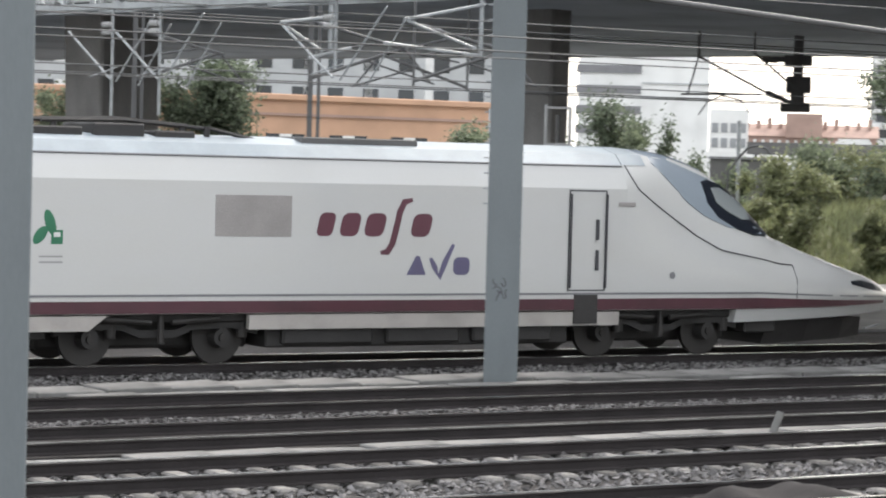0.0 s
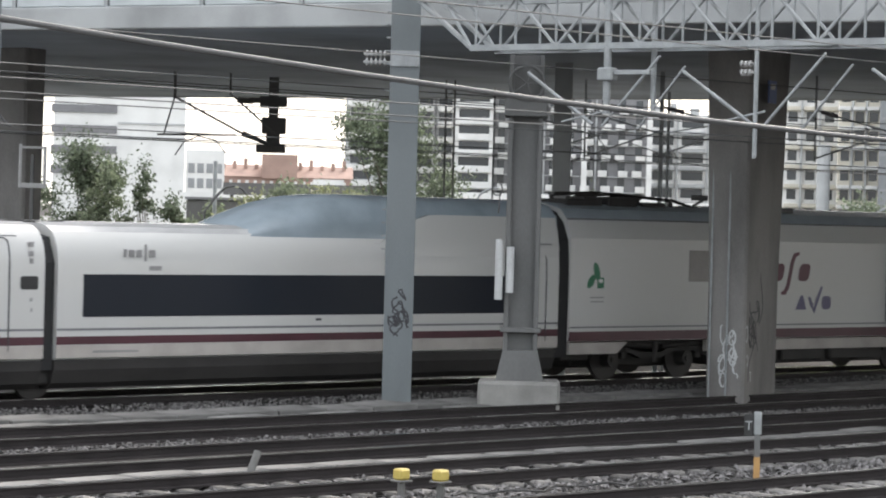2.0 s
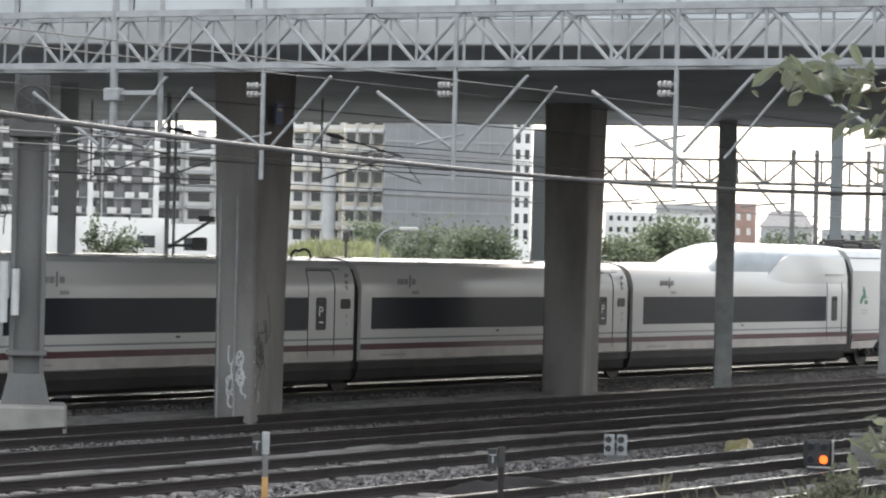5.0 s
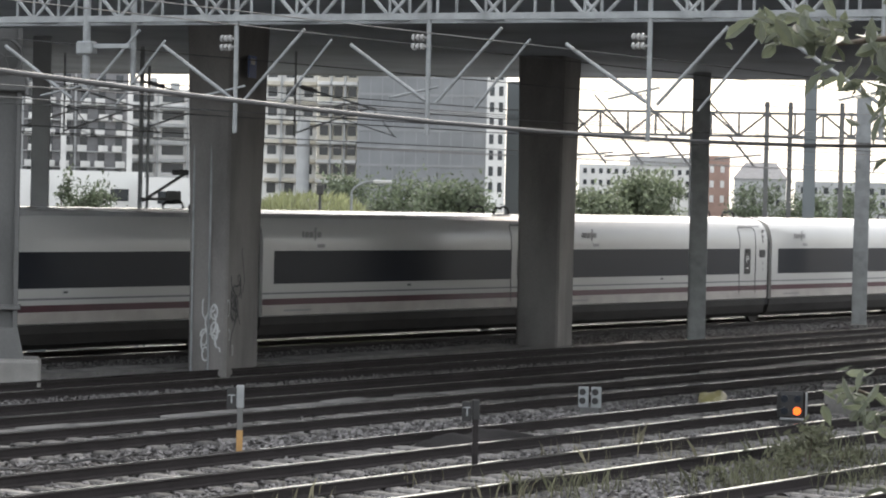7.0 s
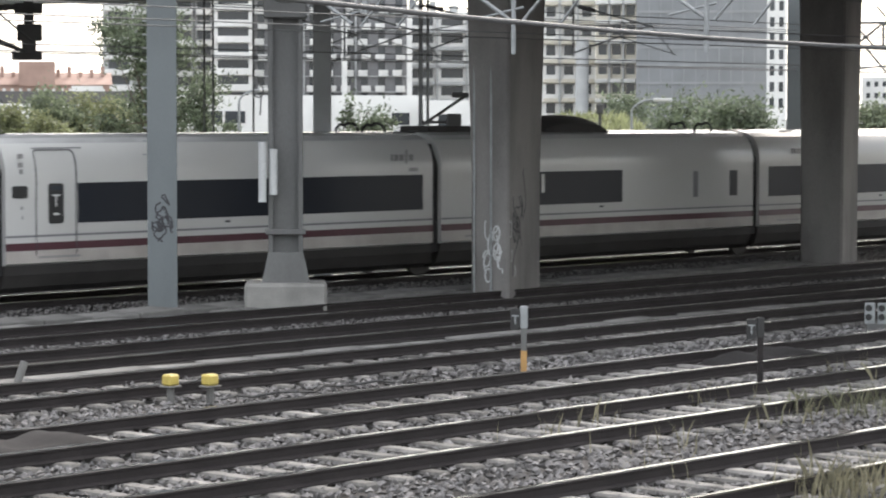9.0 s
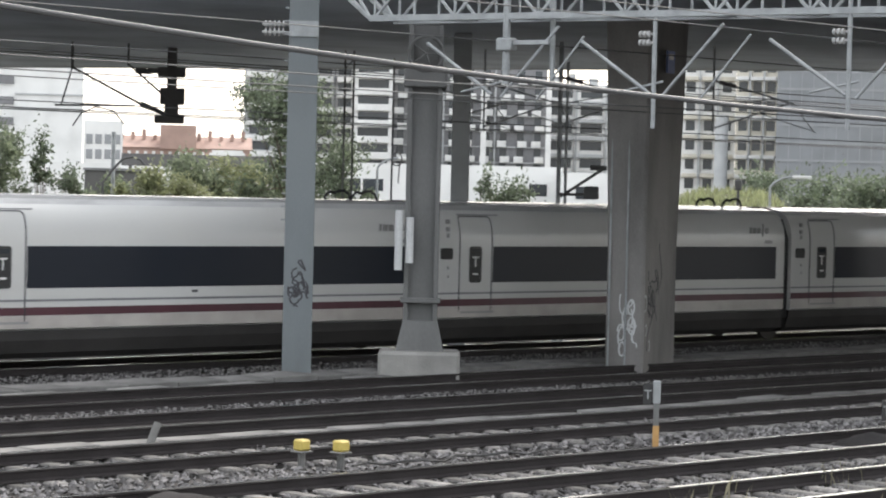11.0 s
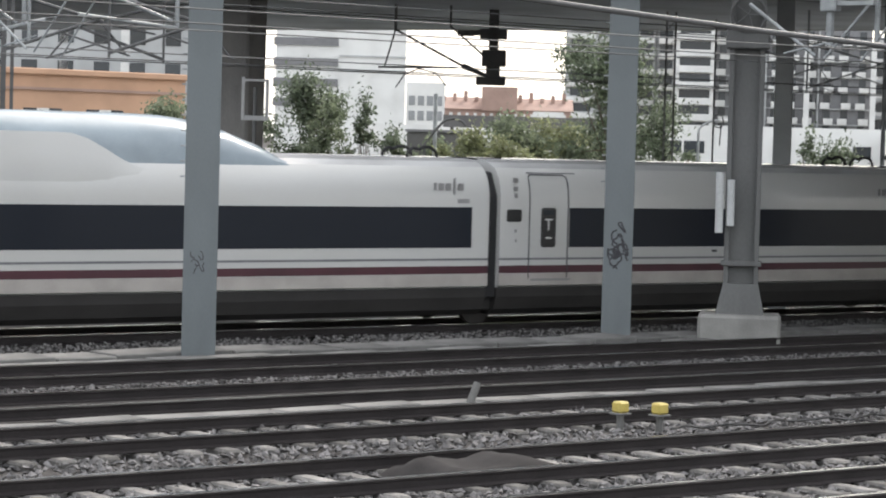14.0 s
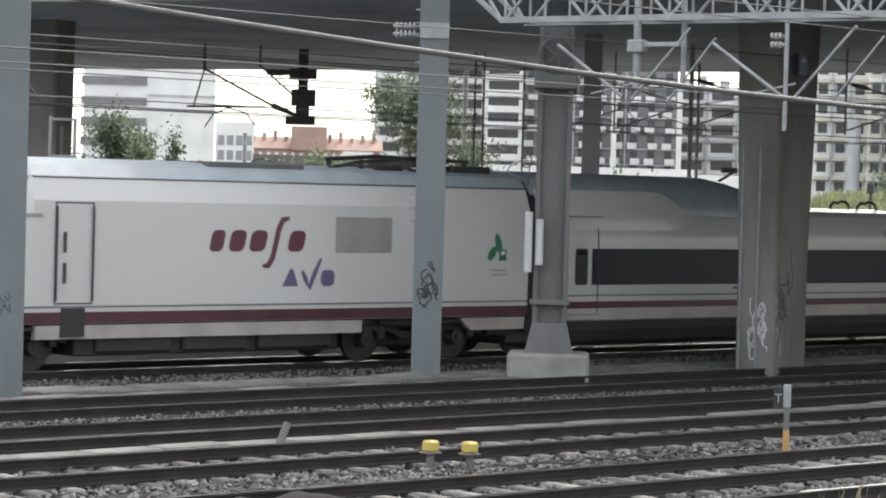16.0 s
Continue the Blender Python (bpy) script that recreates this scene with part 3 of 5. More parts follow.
def rounded_seal(x0, x1, z0, z1, r, w):
    """A rubber seal that runs round an opening with rounded corners and follows the side's curve."""
    b = bmesh.new()
    pts = []
    for cx, cz, a0 in ((x1 - r, z1 - r, 0), (x0 + r, z1 - r, 90), (x0 + r, z0 + r, 180), (x1 - r, z0 + r, 270)):
        for k in range(5):
            a = radians(a0 + 22.5 * k)
            pts.append((cx + r * math.cos(a), cz + r * math.sin(a)))
    pts.append(pts[0])
    line = []
    for (xa, za), (xb, zb) in zip(pts, pts[1:]):
        m = max(1, int(abs(zb - za) / .12))
        for k in range(m):
            z = za + (zb - za) * k / m
            line.append((xa + (xb - xa) * k / m, coach_y(z), z))
    line.append((pts[0][0], coach_y(pts[0][1]), pts[0][1]))
    cable(b, line, w, 5)
    return b


def rounded_plate(x0, x1, z0, z1, r, d):
    """A thin plate with rounded corners on the coach's flat side."""
    face = []
    for cx, cz, a0 in ((x1 - r, z1 - r, 0), (x0 + r, z1 - r, 90), (x0 + r, z0 + r, 180), (x1 - r, z0 + r, 270)):
        for k in range(4):
            a = radians(a0 + 30 * k)
            face.append((cx + r * math.cos(a), cz + r * math.sin(a)))
    return loft([[(x, SIDE - d, z) for x, z in face], [(x, SIDE + .01, z) for x, z in face]])


def wheelset(parent, x, r=.42, near=-.84):
    for y in (near, -near):
        part("wheel", tubem((x, y - .06, r), (x, y + .06, r), r, n=24), M_WHEEL, parent)


def roof_fairing(parent, front, length, full, top):
    """The raised roof that leads from the coach's height up to the power car's."""
    secs = []
    for i in range(15):
        u = i / 14
        x = length * u
        k = 1.0 if x < full else 1 - ((x - full) / (length - full)) ** 2.2
        h = .02 + (top - 3.5) * k
        prof = [(1.26, 3.22), (1.25, 3.27 + .38 * h), (1.17, 3.31 + .7 * h), (.93, 3.37 + .92 * h), (.5, 3.43 + h), (0, 3.45 + h)]
        secs.append([(front * x, -y, z) for y, z in prof] + [(front * x, y, z) for y, z in reversed(prof) if y > 0] + [(front * x, 0, 2.9)])
    part("roof_fairing", loft(secs), M_FAIRING, parent, "raised blue-grey roof fairing", smooth=True)
    secs = []
    for i in range(17):
        x = .14 + 5.7 * i / 16
        h = .70 * (1.0 if x < 3.9 else .02 + .98 * (.5 + .5 * math.cos(math.pi * (x - 3.9) / 1.94)))
        g = h / .70
        skin = [(1.44, 2.8), (1.385 + .06 * g, 3.05 + .07 * g), (1.35 + .035 * g, 3.12 + h * .5), (1.345 - .055 * g, 3.12 + h), (1.1, 3.12 + h), (1.1, 2.8)]
        secs.append([(front * x, -y, z) for y, z in skin])
    part("fairing_cheek", loft(secs), M_WHITE, parent, "white flank of the raised roof", smooth=True, crease=25)


def coach(L, door, win, fairing=0, letter="", cafe=False, d_at=.95):
    """One short coach; its front end is at x = 0 and its body runs to -L. door: +1 at the front, -1 at the rear."""
    c = thing("passenger_coach", "white high-speed passenger coach with dark window band and maroon stripe", "train coach", "train coaches")
    a, b = -.15, -L + .15
    part("body", loft([ring(COACH, b), ring(COACH, a)]), M_WHITE, c, smooth=True)
    part("roof", loft([ring([(1.22, 3.29)] + COACHTOP, b), ring([(1.22, 3.29)] + COACHTOP, a)]), M_COACHROOF, c, "dusty light grey roof")
    und = [(0, .22), (1.1, .22), (1.3, .34), (1.40, .6), (1.42, .80)]
    part("skirt", loft([ring(und, b), ring(und, a)]), M_UNDER, c, "black underfloor skirt")
    part("lower_panel", side_box(b, a, .84, 1.09, .004), M_LOWER, c, "dusty beige lower panel")
    part("stripe", side_box(b, a, 1.10, 1.26, .007), M_PURPLE, c, "dark maroon stripe")
    part("line", side_box(b, a, 1.375, 1.42, .005), M_LINE, c, "thin grey line")
    for w0, w1 in win:
        w = part("window_band", side_box(-w0, -w1, 1.64, 2.48, .009, bev=.004), M_GLASS, c, "dark tinted window band")
    d0 = (d_at if door > 0 else L - 2.0)
    d1 = d0 + 1.06
    if not cafe:
        part("door", rounded_seal(-d1, -d0, .86, 3.17, .1, .017), M_DOORLINE, c, "door with rounded dark seal")
        part("door_rail", side_box(-d1 - .12, -d0 + .12, 3.2, 3.225, .02), M_LINE, c)
        dw = part("door_window", rounded_plate(-d0 - .74, -d0 - .34, 1.64, 2.48, .07, .012), M_BLACK, c, "black rounded door plate with a small window")
        part("door_pane", rounded_plate(-d0 - .69, -d0 - .39, 2.33, 2.43, .03, .016), M_WINDOW, dw)
        if letter:
            ch = lettering("letter", letter, .36, M_SHUTTER, dw, pose(-d0 - .655, SIDE - .014, 2.0, 90, 0, 0))
            part("notice", side_box(-d0 - .62, -d0 - .46, 1.82, 1.86, .016), M_SHUTTER, dw)
        e0 = .3 if door > 0 else L - .72
        if d_at > .6:
            part("display", rounded_plate(-e0 - .4, -e0, 2.18, 2.44, .05, .01), M_BLACK, c, "small dark display window")
        for j, z in enumerate((3.0, 2.82, 2.68, 1.95, 1.75) if d_at > .6 else ()):
            part("pictogram", side_box(-e0 - .24 + .02 * j, -e0 - .12, z, z + (.1 if j < 3 else .07), .006), M_LOGO3, c)
    m0 = (L - 2.0) if door > 0 else 1.3
    for dx, dz, wd, hh in ((-.5, 0, .06, .16), (-.38, 0, .13, .15), (-.2, 0, .13, .15), (.0, -.08, .05, .34), (.12, 0, .14, .15), (.12, -.26, .3, .09)):
        part("emblem_stroke", boxm(-m0 + .2 + dx, -m0 + .2 + dx + wd, SIDE - .006, SIDE + .01, 2.82 + dz, 2.82 + dz + hh, m=None), M_LOGO3, c)
    part("lower_marking", side_box(-L / 2 - .35, -L / 2 - .2, 1.52, 1.57), M_DOORLINE, c)
    for zz in (.9,):
        part("serial_bar", side_box(-L + 1.0, -L + 2.1, .93, .98, .006), M_LOGO3, c)
    # running gear and gangway at the rear end
    part("bellows", loft([ring([(0, .6), (1.36, .6), (1.36, 2.7), (1.15, 3.2), (0, 3.4)], -L - .14), ring([(0, .6), (1.36, .6), (1.36, 2.7), (1.15, 3.2), (0, 3.4)], -L + .14)]), M_BELLOWS, c, "black rubber gangway bellows")
    if fairing:
        xe = 0.02 if fairing > 0 else -L - .02
        tall = [(0, .6), (1.41, .6), (1.42, 2.7), (1.38, 3.3), (1.2, 3.72), (.95, 3.96), (.5, 4.1), (0, 4.13)]
        part("bellows", loft([ring(tall, xe - .2), ring(tall, xe + .2)]), M_BELLOWS, c, "tall black gangway bellows at the power car")
    wheelset(c, -L, .44)
    part("axle_box", boxm(-L - .55, -L + .55, -1.2, 1.2, .3, .75, bev=.05), M_UNDER, c)
    if fairing <= 0:
        arch = ((-.4, 0), (-.37, .14), (-.24, .24), (-.08, .21), (.04, .26), (.2, .26), (.32, .2), (.38, .1), (.4, 0))
        for y in (-.55, .35):
            part("roof_cable", cable(bmesh.new(), [(-1.25 + dx, y, 3.44 + dz) for dx, dz in arch], .034, 6), M_BELLOWS, c, "black roof cable arching beside the gangway")
        part("jumper_cable", cable(bmesh.new(), [(-.87, -.55, 3.47), (-.3, -.6, 3.5), (.2, -.6, 3.48), (.9, -.5, 3.5)], .02, 5), M_BELLOWS, c)
    if fairing:
        if fairing > 0:
            roof_fairing(c, -1, 9.0, 6.0, 4.25)
        else:
            o = thing("tmp", "", "")
            roof_fairing(o, 1, 9.0, 6.0, 4.25)
            for f in list(o.children):
                f.parent, f.location = c, (-L, 0, 0)
            bpy.data.objects.remove(o)
    return c


POWER = [(0.0, .95), (1.40, .95), (1.46, 1.1), (1.47, 1.4), (1.47, 1.9), (1.47, 2.4), (1.47, 2.9), (1.47, 3.36), (1.30, 3.80), (1.08, 4.03), (.6, 4.15), (0.0, 4.18)]
NOSE_TOP = [(13.0, 4.18), (13.7, 4.17), (14.1, 4.15), (14.6, 4.08), (15.1, 3.95), (15.5, 3.82), (15.9, 3.62), (16.3, 3.33), (16.75, 2.92), (17.15, 2.52), (17.6, 2.34), (18.2, 2.13), (18.8, 1.95), (19.35, 1.78), (20.0, 1.61), (20.5, 1.42), (20.8, 1.28), (20.95, 1.14)]
NOSE_W = [(13.0, 1.0), (15.0, 1.0), (16.5, .985), (17.6, .93), (18.6, .82), (19.5, .63), (20.2, .42), (20.6, .27), (20.85, .15), (20.95, .08)]
NOSE_LEAN = [(13.0, 0.0), (13.6, .08), (14.8, .36), (16.0, .55), (17.2, .48), (20.95, .3)]


def interp(tab, x):
    return float(np.interp(x, [a for a, _ in tab], [b for _, b in tab]))


def nose_pt(x, y, z, grow=0.0):
    """A point of the straight body's section carried on to the nose at x; its upper half leans in."""
    top, w = interp(NOSE_TOP, x), interp(NOSE_W, x)
    k = 1 - interp(NOSE_LEAN, x) * max(0.0, (z - 2.1) / 2.08) ** 1.15
    return (y * w * k + (grow if y > 0 else 0), 1.1 + (z - 1.1) * (top - 1.1) / 3.08 + grow if z > 1.1 else z)


def nose_ring(prof, x, sg, grow=0.0):
    return ring([nose_pt(x, y, z, grow) for y, z in prof], sg * x)


def base_y(z):
    return float(np.interp(z, [p[1] for p in POWER[1:]], [p[0] for p in POWER[1:]]))


def nose_patch(spans, sg, grow, n=5):
    """A thin panel that hugs the near side of the nose; spans: x, lower and upper height on the straight section."""
    rings = []
    for x, z0, z1 in spans:
        out = [nose_pt(x, base_y(z0 + (z1 - z0) * i / n), z0 + (z1 - z0) * i / n, grow) for i in range(n + 1)]
        inn = [nose_pt(x, base_y(z0 + (z1 - z0) * i / n), z0 + (z1 - z0) * i / n, -.02) for i in range(n + 1)]
        rings.append([(sg * x, -y, z) for y, z in out] + [(sg * x, -y, z) for y, z in reversed(inn)])
    return loft(rings)


def power_car(sg):
    """A power car whose coach end is at x = 0; sg gives the way its nose points."""
    c = thing("power_car", "white high-speed power car with long pointed nose and maroon stripe", "power car", "power cars")
    X = lambda x: sg * x
    sec = [ring(POWER, X(x)) for x in (-.05, 6.0, 13.0)]
    part("body", loft(sec), M_WHITE, c, smooth=True, crease=15)
    xs = [13.0 + 7.95 * i / 40 for i in range(41)]
    nose = part("nose", loft([nose_ring(POWER, x, sg) for x in xs]), M_WHITE, c, "long pointed white nose", smooth=True)
    roof = [(1.285, 3.83), (1.08, 4.045), (.6, 4.165), (0, 4.195)]
    part("roof", loft([ring([(0, 3.8)] + roof, X(-.04)), ring([(0, 3.8)] + roof, X(12.95))]), M_ROOFGREY, c, "grey roof panels")
    part("roof_seam", cable(bmesh.new(), [(X(-.04), -1.302, 3.81), (X(6), -1.302, 3.81), (X(12.95), -1.302, 3.81)], .022, 6), M_LINE, c, "blue-grey roof gutter")
    part("cab_roof", loft([ring([(0, 3.9)] + [nose_pt(x, y, z, .006) for y, z in roof], X(x)) for x in (12.96, 13.3, 13.6)]), M_ROOFGREY, c)
    rings = []
    for i in range(16):
        u = i / 15
        x = 13.6 + 3.6 * u
        low = float(np.interp(x, [13.6, 14.14, 14.56, 15.1, 15.7, 16.46, 17.0, 17.2], [4.1, 3.61, 3.22, 2.95, 2.86, 3.13, 3.7, 4.0]))
        zs = [low + (4.15 - low) * k / 5 for k in range(6)]
        rings.append(ring([nose_pt(x, 0, low - .3)] + [nose_pt(x, base_y(z), z, .012) for z in zs] + [nose_pt(x, 0, 4.18, .012)], X(x)))
    part("windscreen", loft(rings), M_WSHIELD, c, "blue-grey windscreen", smooth=True)
    sw = part("side_window", nose_patch([(15.2, 3.3, 3.75), (15.45, 3.02, 3.88), (15.9, 2.93, 3.98), (16.4, 3.05, 4.02), (16.8, 3.4, 4.04), (16.98, 3.7, 4.0)], sg, .022), M_GLASS, c, "black cab side window surround", smooth=True)
    part("pane", nose_patch([(15.45, 3.35, 3.68), (15.75, 3.25, 3.82), (16.15, 3.28, 3.9), (16.45, 3.52, 3.88)], sg, .03), M_PANE, sw, "pale reflecting cab pane", smooth=True)
    b = bmesh.new()
    seam = []
    for x, z in ((12.98, 4.1), (13.05, 3.8), (13.3, 3.36), (13.7, 3.1), (14.1, 2.87), (14.8, 2.5), (15.4, 2.28), (16.0, 2.3), (16.5, 2.41), (17.0, 2.62), (17.4, 2.85)):
        y, zz = nose_pt(x, base_y(z), z, .004)
        seam.append((X(x), -y, zz))
    cable(b, seam, .013, 4)
    part("seam", b, M_DOORLINE, c)
    b = bmesh.new()
    cable(b, [(X(17.4), -nose_pt(17.4, base_y(z), z, .003)[0], nose_pt(17.4, base_y(z), z, .003)[1]) for z in (2.85, 2.2, 1.5, 1.12)], .01, 4)
    part("seam", b, M_DOORLINE, c)
    part("stripe", boxm(min(X(-.04), X(16.3)), max(X(-.04), X(16.3)), SIDE - .008, SIDE + .03, .97, 1.19), M_PURPLE, c, "dark maroon stripe")
    part("line", boxm(min(X(-.04), X(16.3)), max(X(-.04), X(16.3)), SIDE - .006, SIDE + .03, 1.27, 1.31), M_LINE, c)
    xs2 = [16.3 + 4.2 * i / 10 for i in range(11)]
    def band(z0, z1, g, z0b, z1b):
        out = []
        for i, x in enumerate(xs2):
            u = i / 10
            w = interp(NOSE_W, x) * 1.47
            lo, hi = z0 + (z0b - z0) * u, z1 + (z1b - z1) * u
            out.append([(X(x), -w - g, lo), (X(x), -w - g, hi), (X(x), -w + .05, hi), (X(x), -w + .05, lo)])
        return loft(out)
    part("stripe", band(.97, 1.19, .008, 1.0, 1.06), M_PURPLE, c)
    part("line", band(1.27, 1.31, .006, 1.13, 1.15), M_LINE, c)
    # skirts
    for x0, x1 in ((0, 1.95), (4.75, 12.9)):
        part("skirt_panel", loft([[(X(x0), -1.45, .93), (X(x0), -1.3, .93), (X(x0), -1.3, .66), (X(x0), -1.43, .66)], [(X(x1), -1.45, .93), (X(x1), -1.3, .93), (X(x1 + (-.35 if x1 < 3 else 0)), -1.3, .66), (X(x1 + (-.35 if x1 < 3 else 0)), -1.43, .66)]]), M_LOWER, c, "dusty beige skirt panel")
    part("nose_skirt", loft([[(X(x), -interp(NOSE_W, x) * 1.455, .96), (X(x), interp(NOSE_W, x) * 1.455, .96), (X(x), interp(NOSE_W, x) * 1.36, .68 + .03 * i), (X(x), -interp(NOSE_W, x) * 1.36, .68 + .03 * i)] for i, x in enumerate((15.8, 17, 18, 19, 19.8, 20.4, 20.8))]), M_WHITE, c, "white lower skirt of the nose")
    for x0, x1, z0 in ((-.03, .9, .5), (.9, 5.2, .78), (5.2, 11.85, .3), (11.85, 16.2, .78), (16.2, 17.0, .45)):
        part("underframe", boxm(min(X(x0), X(x1)), max(X(x0), X(x1)), -1.2, 1.2, z0, .95, bev=.03), M_UNDER, c)
    # Added dark blocks: they stop bright ground showing through under the bogies.
    for x0, x1 in ((.95, 5.15), (11.9, 16.15)):
        part("traction_motor", boxm(min(X(x0), X(x1)), max(X(x0), X(x1)), -.55, .55, .27, .8, bev=.06), M_UNDER, c, "added dark block that shuts off the bright view through the bogie")
    for x0, x1 in ((5.5, 7.4), (7.7, 9.3), (9.6, 11.4)):
        part("equipment_box", boxm(min(X(x0), X(x1)), max(X(x0), X(x1)), -1.33, -1.0, .36, .68, bev=.04), M_UNDER, c, "dark underfloor equipment box")
    part("snow_plough", loft([[(X(x), -w, .7), (X(x), w, .7), (X(x), w * .8, .2 + .03 * i), (X(x), -w * .8, .2 + .03 * i)] for i, (x, w) in enumerate(((16.8, 1.2), (18.0, 1.05), (19.2, .7), (20.0, .3)))]), M_UNDER, c)
    for bx in (3.05, 14.0):
        for w in (-1.3, 1.3):
            wheelset(c, X(bx + w), .5)
            part("axle_box", tubem((X(bx + w), -1.16, .5), (X(bx + w), -.86, .5), .17, .2, n=16), M_UNDER, c)
            part("hub", tubem((X(bx + w), -1.2, .5), (X(bx + w), -1.15, .5), .08, n=12), M_WHEEL, c, "worn steel axle hub")
            part("spring", tubem((X(bx + w) + .42, -1.08, .5), (X(bx + w) + .42, -1.08, .82), .1, n=12), M_WHEEL, c)
        beam = [(-2.0, .62), (-1.5, .74), (-.7, .72), (-.35, .58), (.35, .58), (.7, .72), (1.5, .74), (2.0, .62)]
        part("bogie_frame", loft([[(X(bx) + x, -1.16, z - .07), (X(bx) + x, -1.16, z + .07), (X(bx) + x, -1.0, z + .07), (X(bx) + x, -1.0, z - .07)] for x, z in beam]), M_UNDER, c)
        part("damper", tubem((X(bx) - 1.15, -1.32, .86), (X(bx) - .2, -1.32, .8), .055), M_WHEEL, c)
        part("damper", tubem((X(bx) + .2, -1.32, .8), (X(bx) + 1.15, -1.32, .86), .055), M_WHEEL, c)
        part("damper_rod", tubem((X(bx), -1.3, .42), (X(bx), -1.3, .92), .06), M_WHEEL, c)
    # side details
    part("door", frame_outline(*sorted((X(11.63), X(12.52))), 1.34, 3.33, .03), M_DOORLINE, c, "cab door with dark seals")
    for x in (11.66, 12.5):
        part("handrail", tubem((X(x), SIDE - .05, 1.4), (X(x), SIDE - .05, 3.25), .022), M_DOORLINE, c)
    for z in (2.35, 1.75):
        part("door_handle", tubem((X(12.3), SIDE - .03, z), (X(12.3), SIDE - .03, z + .4), .035), M_DOORLINE, c)
    part("step_recess", boxm(min(X(11.8), X(12.35)), max(X(11.8), X(12.35)), SIDE - .012, SIDE + .02, .7, 1.27), M_UNDER, c)
    part("vent", boxm(min(X(12.8), X(13.2)), max(X(12.8), X(13.2)), SIDE - .012, SIDE + .02, 3.02, 3.1), M_GRILLE, c)
    part("cap", tubem((X(14.15), SIDE - .01, 1.65), (X(14.15), SIDE + .01, 1.65), .07, n=12), M_LINE, c)
    g = sorted((X(4.0), X(5.55)))
    gr = part("grille", boxm(g[0], g[1], SIDE - .006, SIDE + .02, 2.36, 3.12, bev=.004), M_GRILLE, c, "grey ventilation grille")
    for i in range(9):
        part("slat", boxm(g[0] + .04, g[1] - .04, SIDE - .010, SIDE, 2.42 + i * .075, 2.45 + i * .075), M_GRILLE, gr)
    # emblem as plain strokes
    def slab(x0, x1, z0, z1, lean, material):
        rr, face = min(x1 - x0, z1 - z0) * .32, []
        for cx, cz, a0 in ((x1 - rr, z1 - rr, 0), (x0 + rr, z1 - rr, 90), (x0 + rr, z0 + rr, 180), (x1 - rr, z0 + rr, 270)):
            for k in range(5):
                a = radians(a0 + 22.5 * k)
                z = cz + rr * math.sin(a)
                face.append((cx + rr * math.cos(a) + lean * (z - z0), z))
        part("emblem_block", loft([[(x, SIDE - .006, z) for x, z in face], [(x, SIDE + .01, z) for x, z in face]]), material, c)

    def swash(pts, w, material):
        left, right = [], []
        for k, (x, z) in enumerate(pts):
            (xa, za), (xb, zb) = pts[max(k - 1, 0)], pts[min(k + 1, len(pts) - 1)]
            n_ = Vector((zb - za, xa - xb)).normalized() * w * (.55 if k in (0, len(pts) - 1) else 1)
            left.append((x - n_.x, z - n_.y))
            right.append((x + n_.x, z + n_.y))
        secs = [[(a[0], SIDE - .006, a[1]), (b[0], SIDE - .006, b[1]), (b[0], SIDE + .01, b[1]), (a[0], SIDE + .01, a[1])] for a, b in zip(left, right)]
        part("emblem_stroke", loft(secs), material, c)

    ex0 = 6.05 if sg > 0 else -8.85
    for x0, x1 in ((0, .34), (.48, .88), (1.0, 1.42), (2.0, 2.42)):
        slab(ex0 + x0, ex0 + x1, 2.38, 2.82, .22, M_LOGO)
    swash([(ex0 + x, z) for x, z in ((1.38, 2.08), (1.52, 2.09), (1.63, 2.25), (1.71, 2.55), (1.78, 2.85), (1.88, 3.04), (2.05, 3.08))], .065, M_LOGO)
    ax0 = 8.0 if sg > 0 else -6.95
    part("emblem_block", loft([[(ax0 + x, y, z) for x, z in ((0, 1.66), (.42, 1.66), (.28, 2.02), (.2, 2.02))] for y in (SIDE - .006, SIDE + .01)]), M_LOGO2, c)
    swash([(ax0 + .52, 1.98), (ax0 + .62, 1.8), (ax0 + .72, 1.62), (ax0 + .84, 1.9), (ax0 + 1.02, 2.24)], .06, M_LOGO2)
    slab(ax0 + 1.02, ax0 + 1.38, 1.66, 2.0, .03, M_LOGO2)
    for dx, dz, w_, h_, tilt in ((-.02, .08, .1, .24, -18), (-.2, -.14, .1, .19, 38)):
        q = bmesh.new()
        bmesh.ops.create_uvsphere(q, u_segments=12, v_segments=6, radius=1, matrix=pose(X(.85) + dx, SIDE, 2.5 + dz, 0, tilt, 0) @ Matrix.Diagonal((w_, .008, h_, 1)))
        part("leaf_sticker", q, M_GREEN, c, "dark green leaf sticker")
    sq = part("square_sticker", boxm(X(.85) + .0, X(.85) + .22, SIDE - .006, SIDE + .01, 2.2, 2.45, bev=.004), M_GREEN, c, "small green square sticker")
    part("sticker_field", boxm(X(.85) + .05, X(.85) + .17, SIDE - .009, SIDE, 2.33, 2.41), M_SHUTTER, sq)
    for k in range(2):
        part("caption_bar", boxm(X(.85) - .22, X(.85) + .22, SIDE - .005, SIDE + .01, 1.97 - k * .1, 2.0 - k * .1), M_LOGO3, c)
    hl = nose_patch([(19.2, 2.5, 2.75), (19.6, 2.35, 3.1), (20.1, 2.3, 3.1), (20.4, 2.4, 2.7)], sg, .012)
    part("headlight", hl, M_GLASS, c, "dark slim headlight")
    part("buffer_bar", tubem((X(20.0), -.45, .45), (X(20.7), -.05, .5), .025), M_GALV, c)
    # roof gear
    bb = bmesh.new()
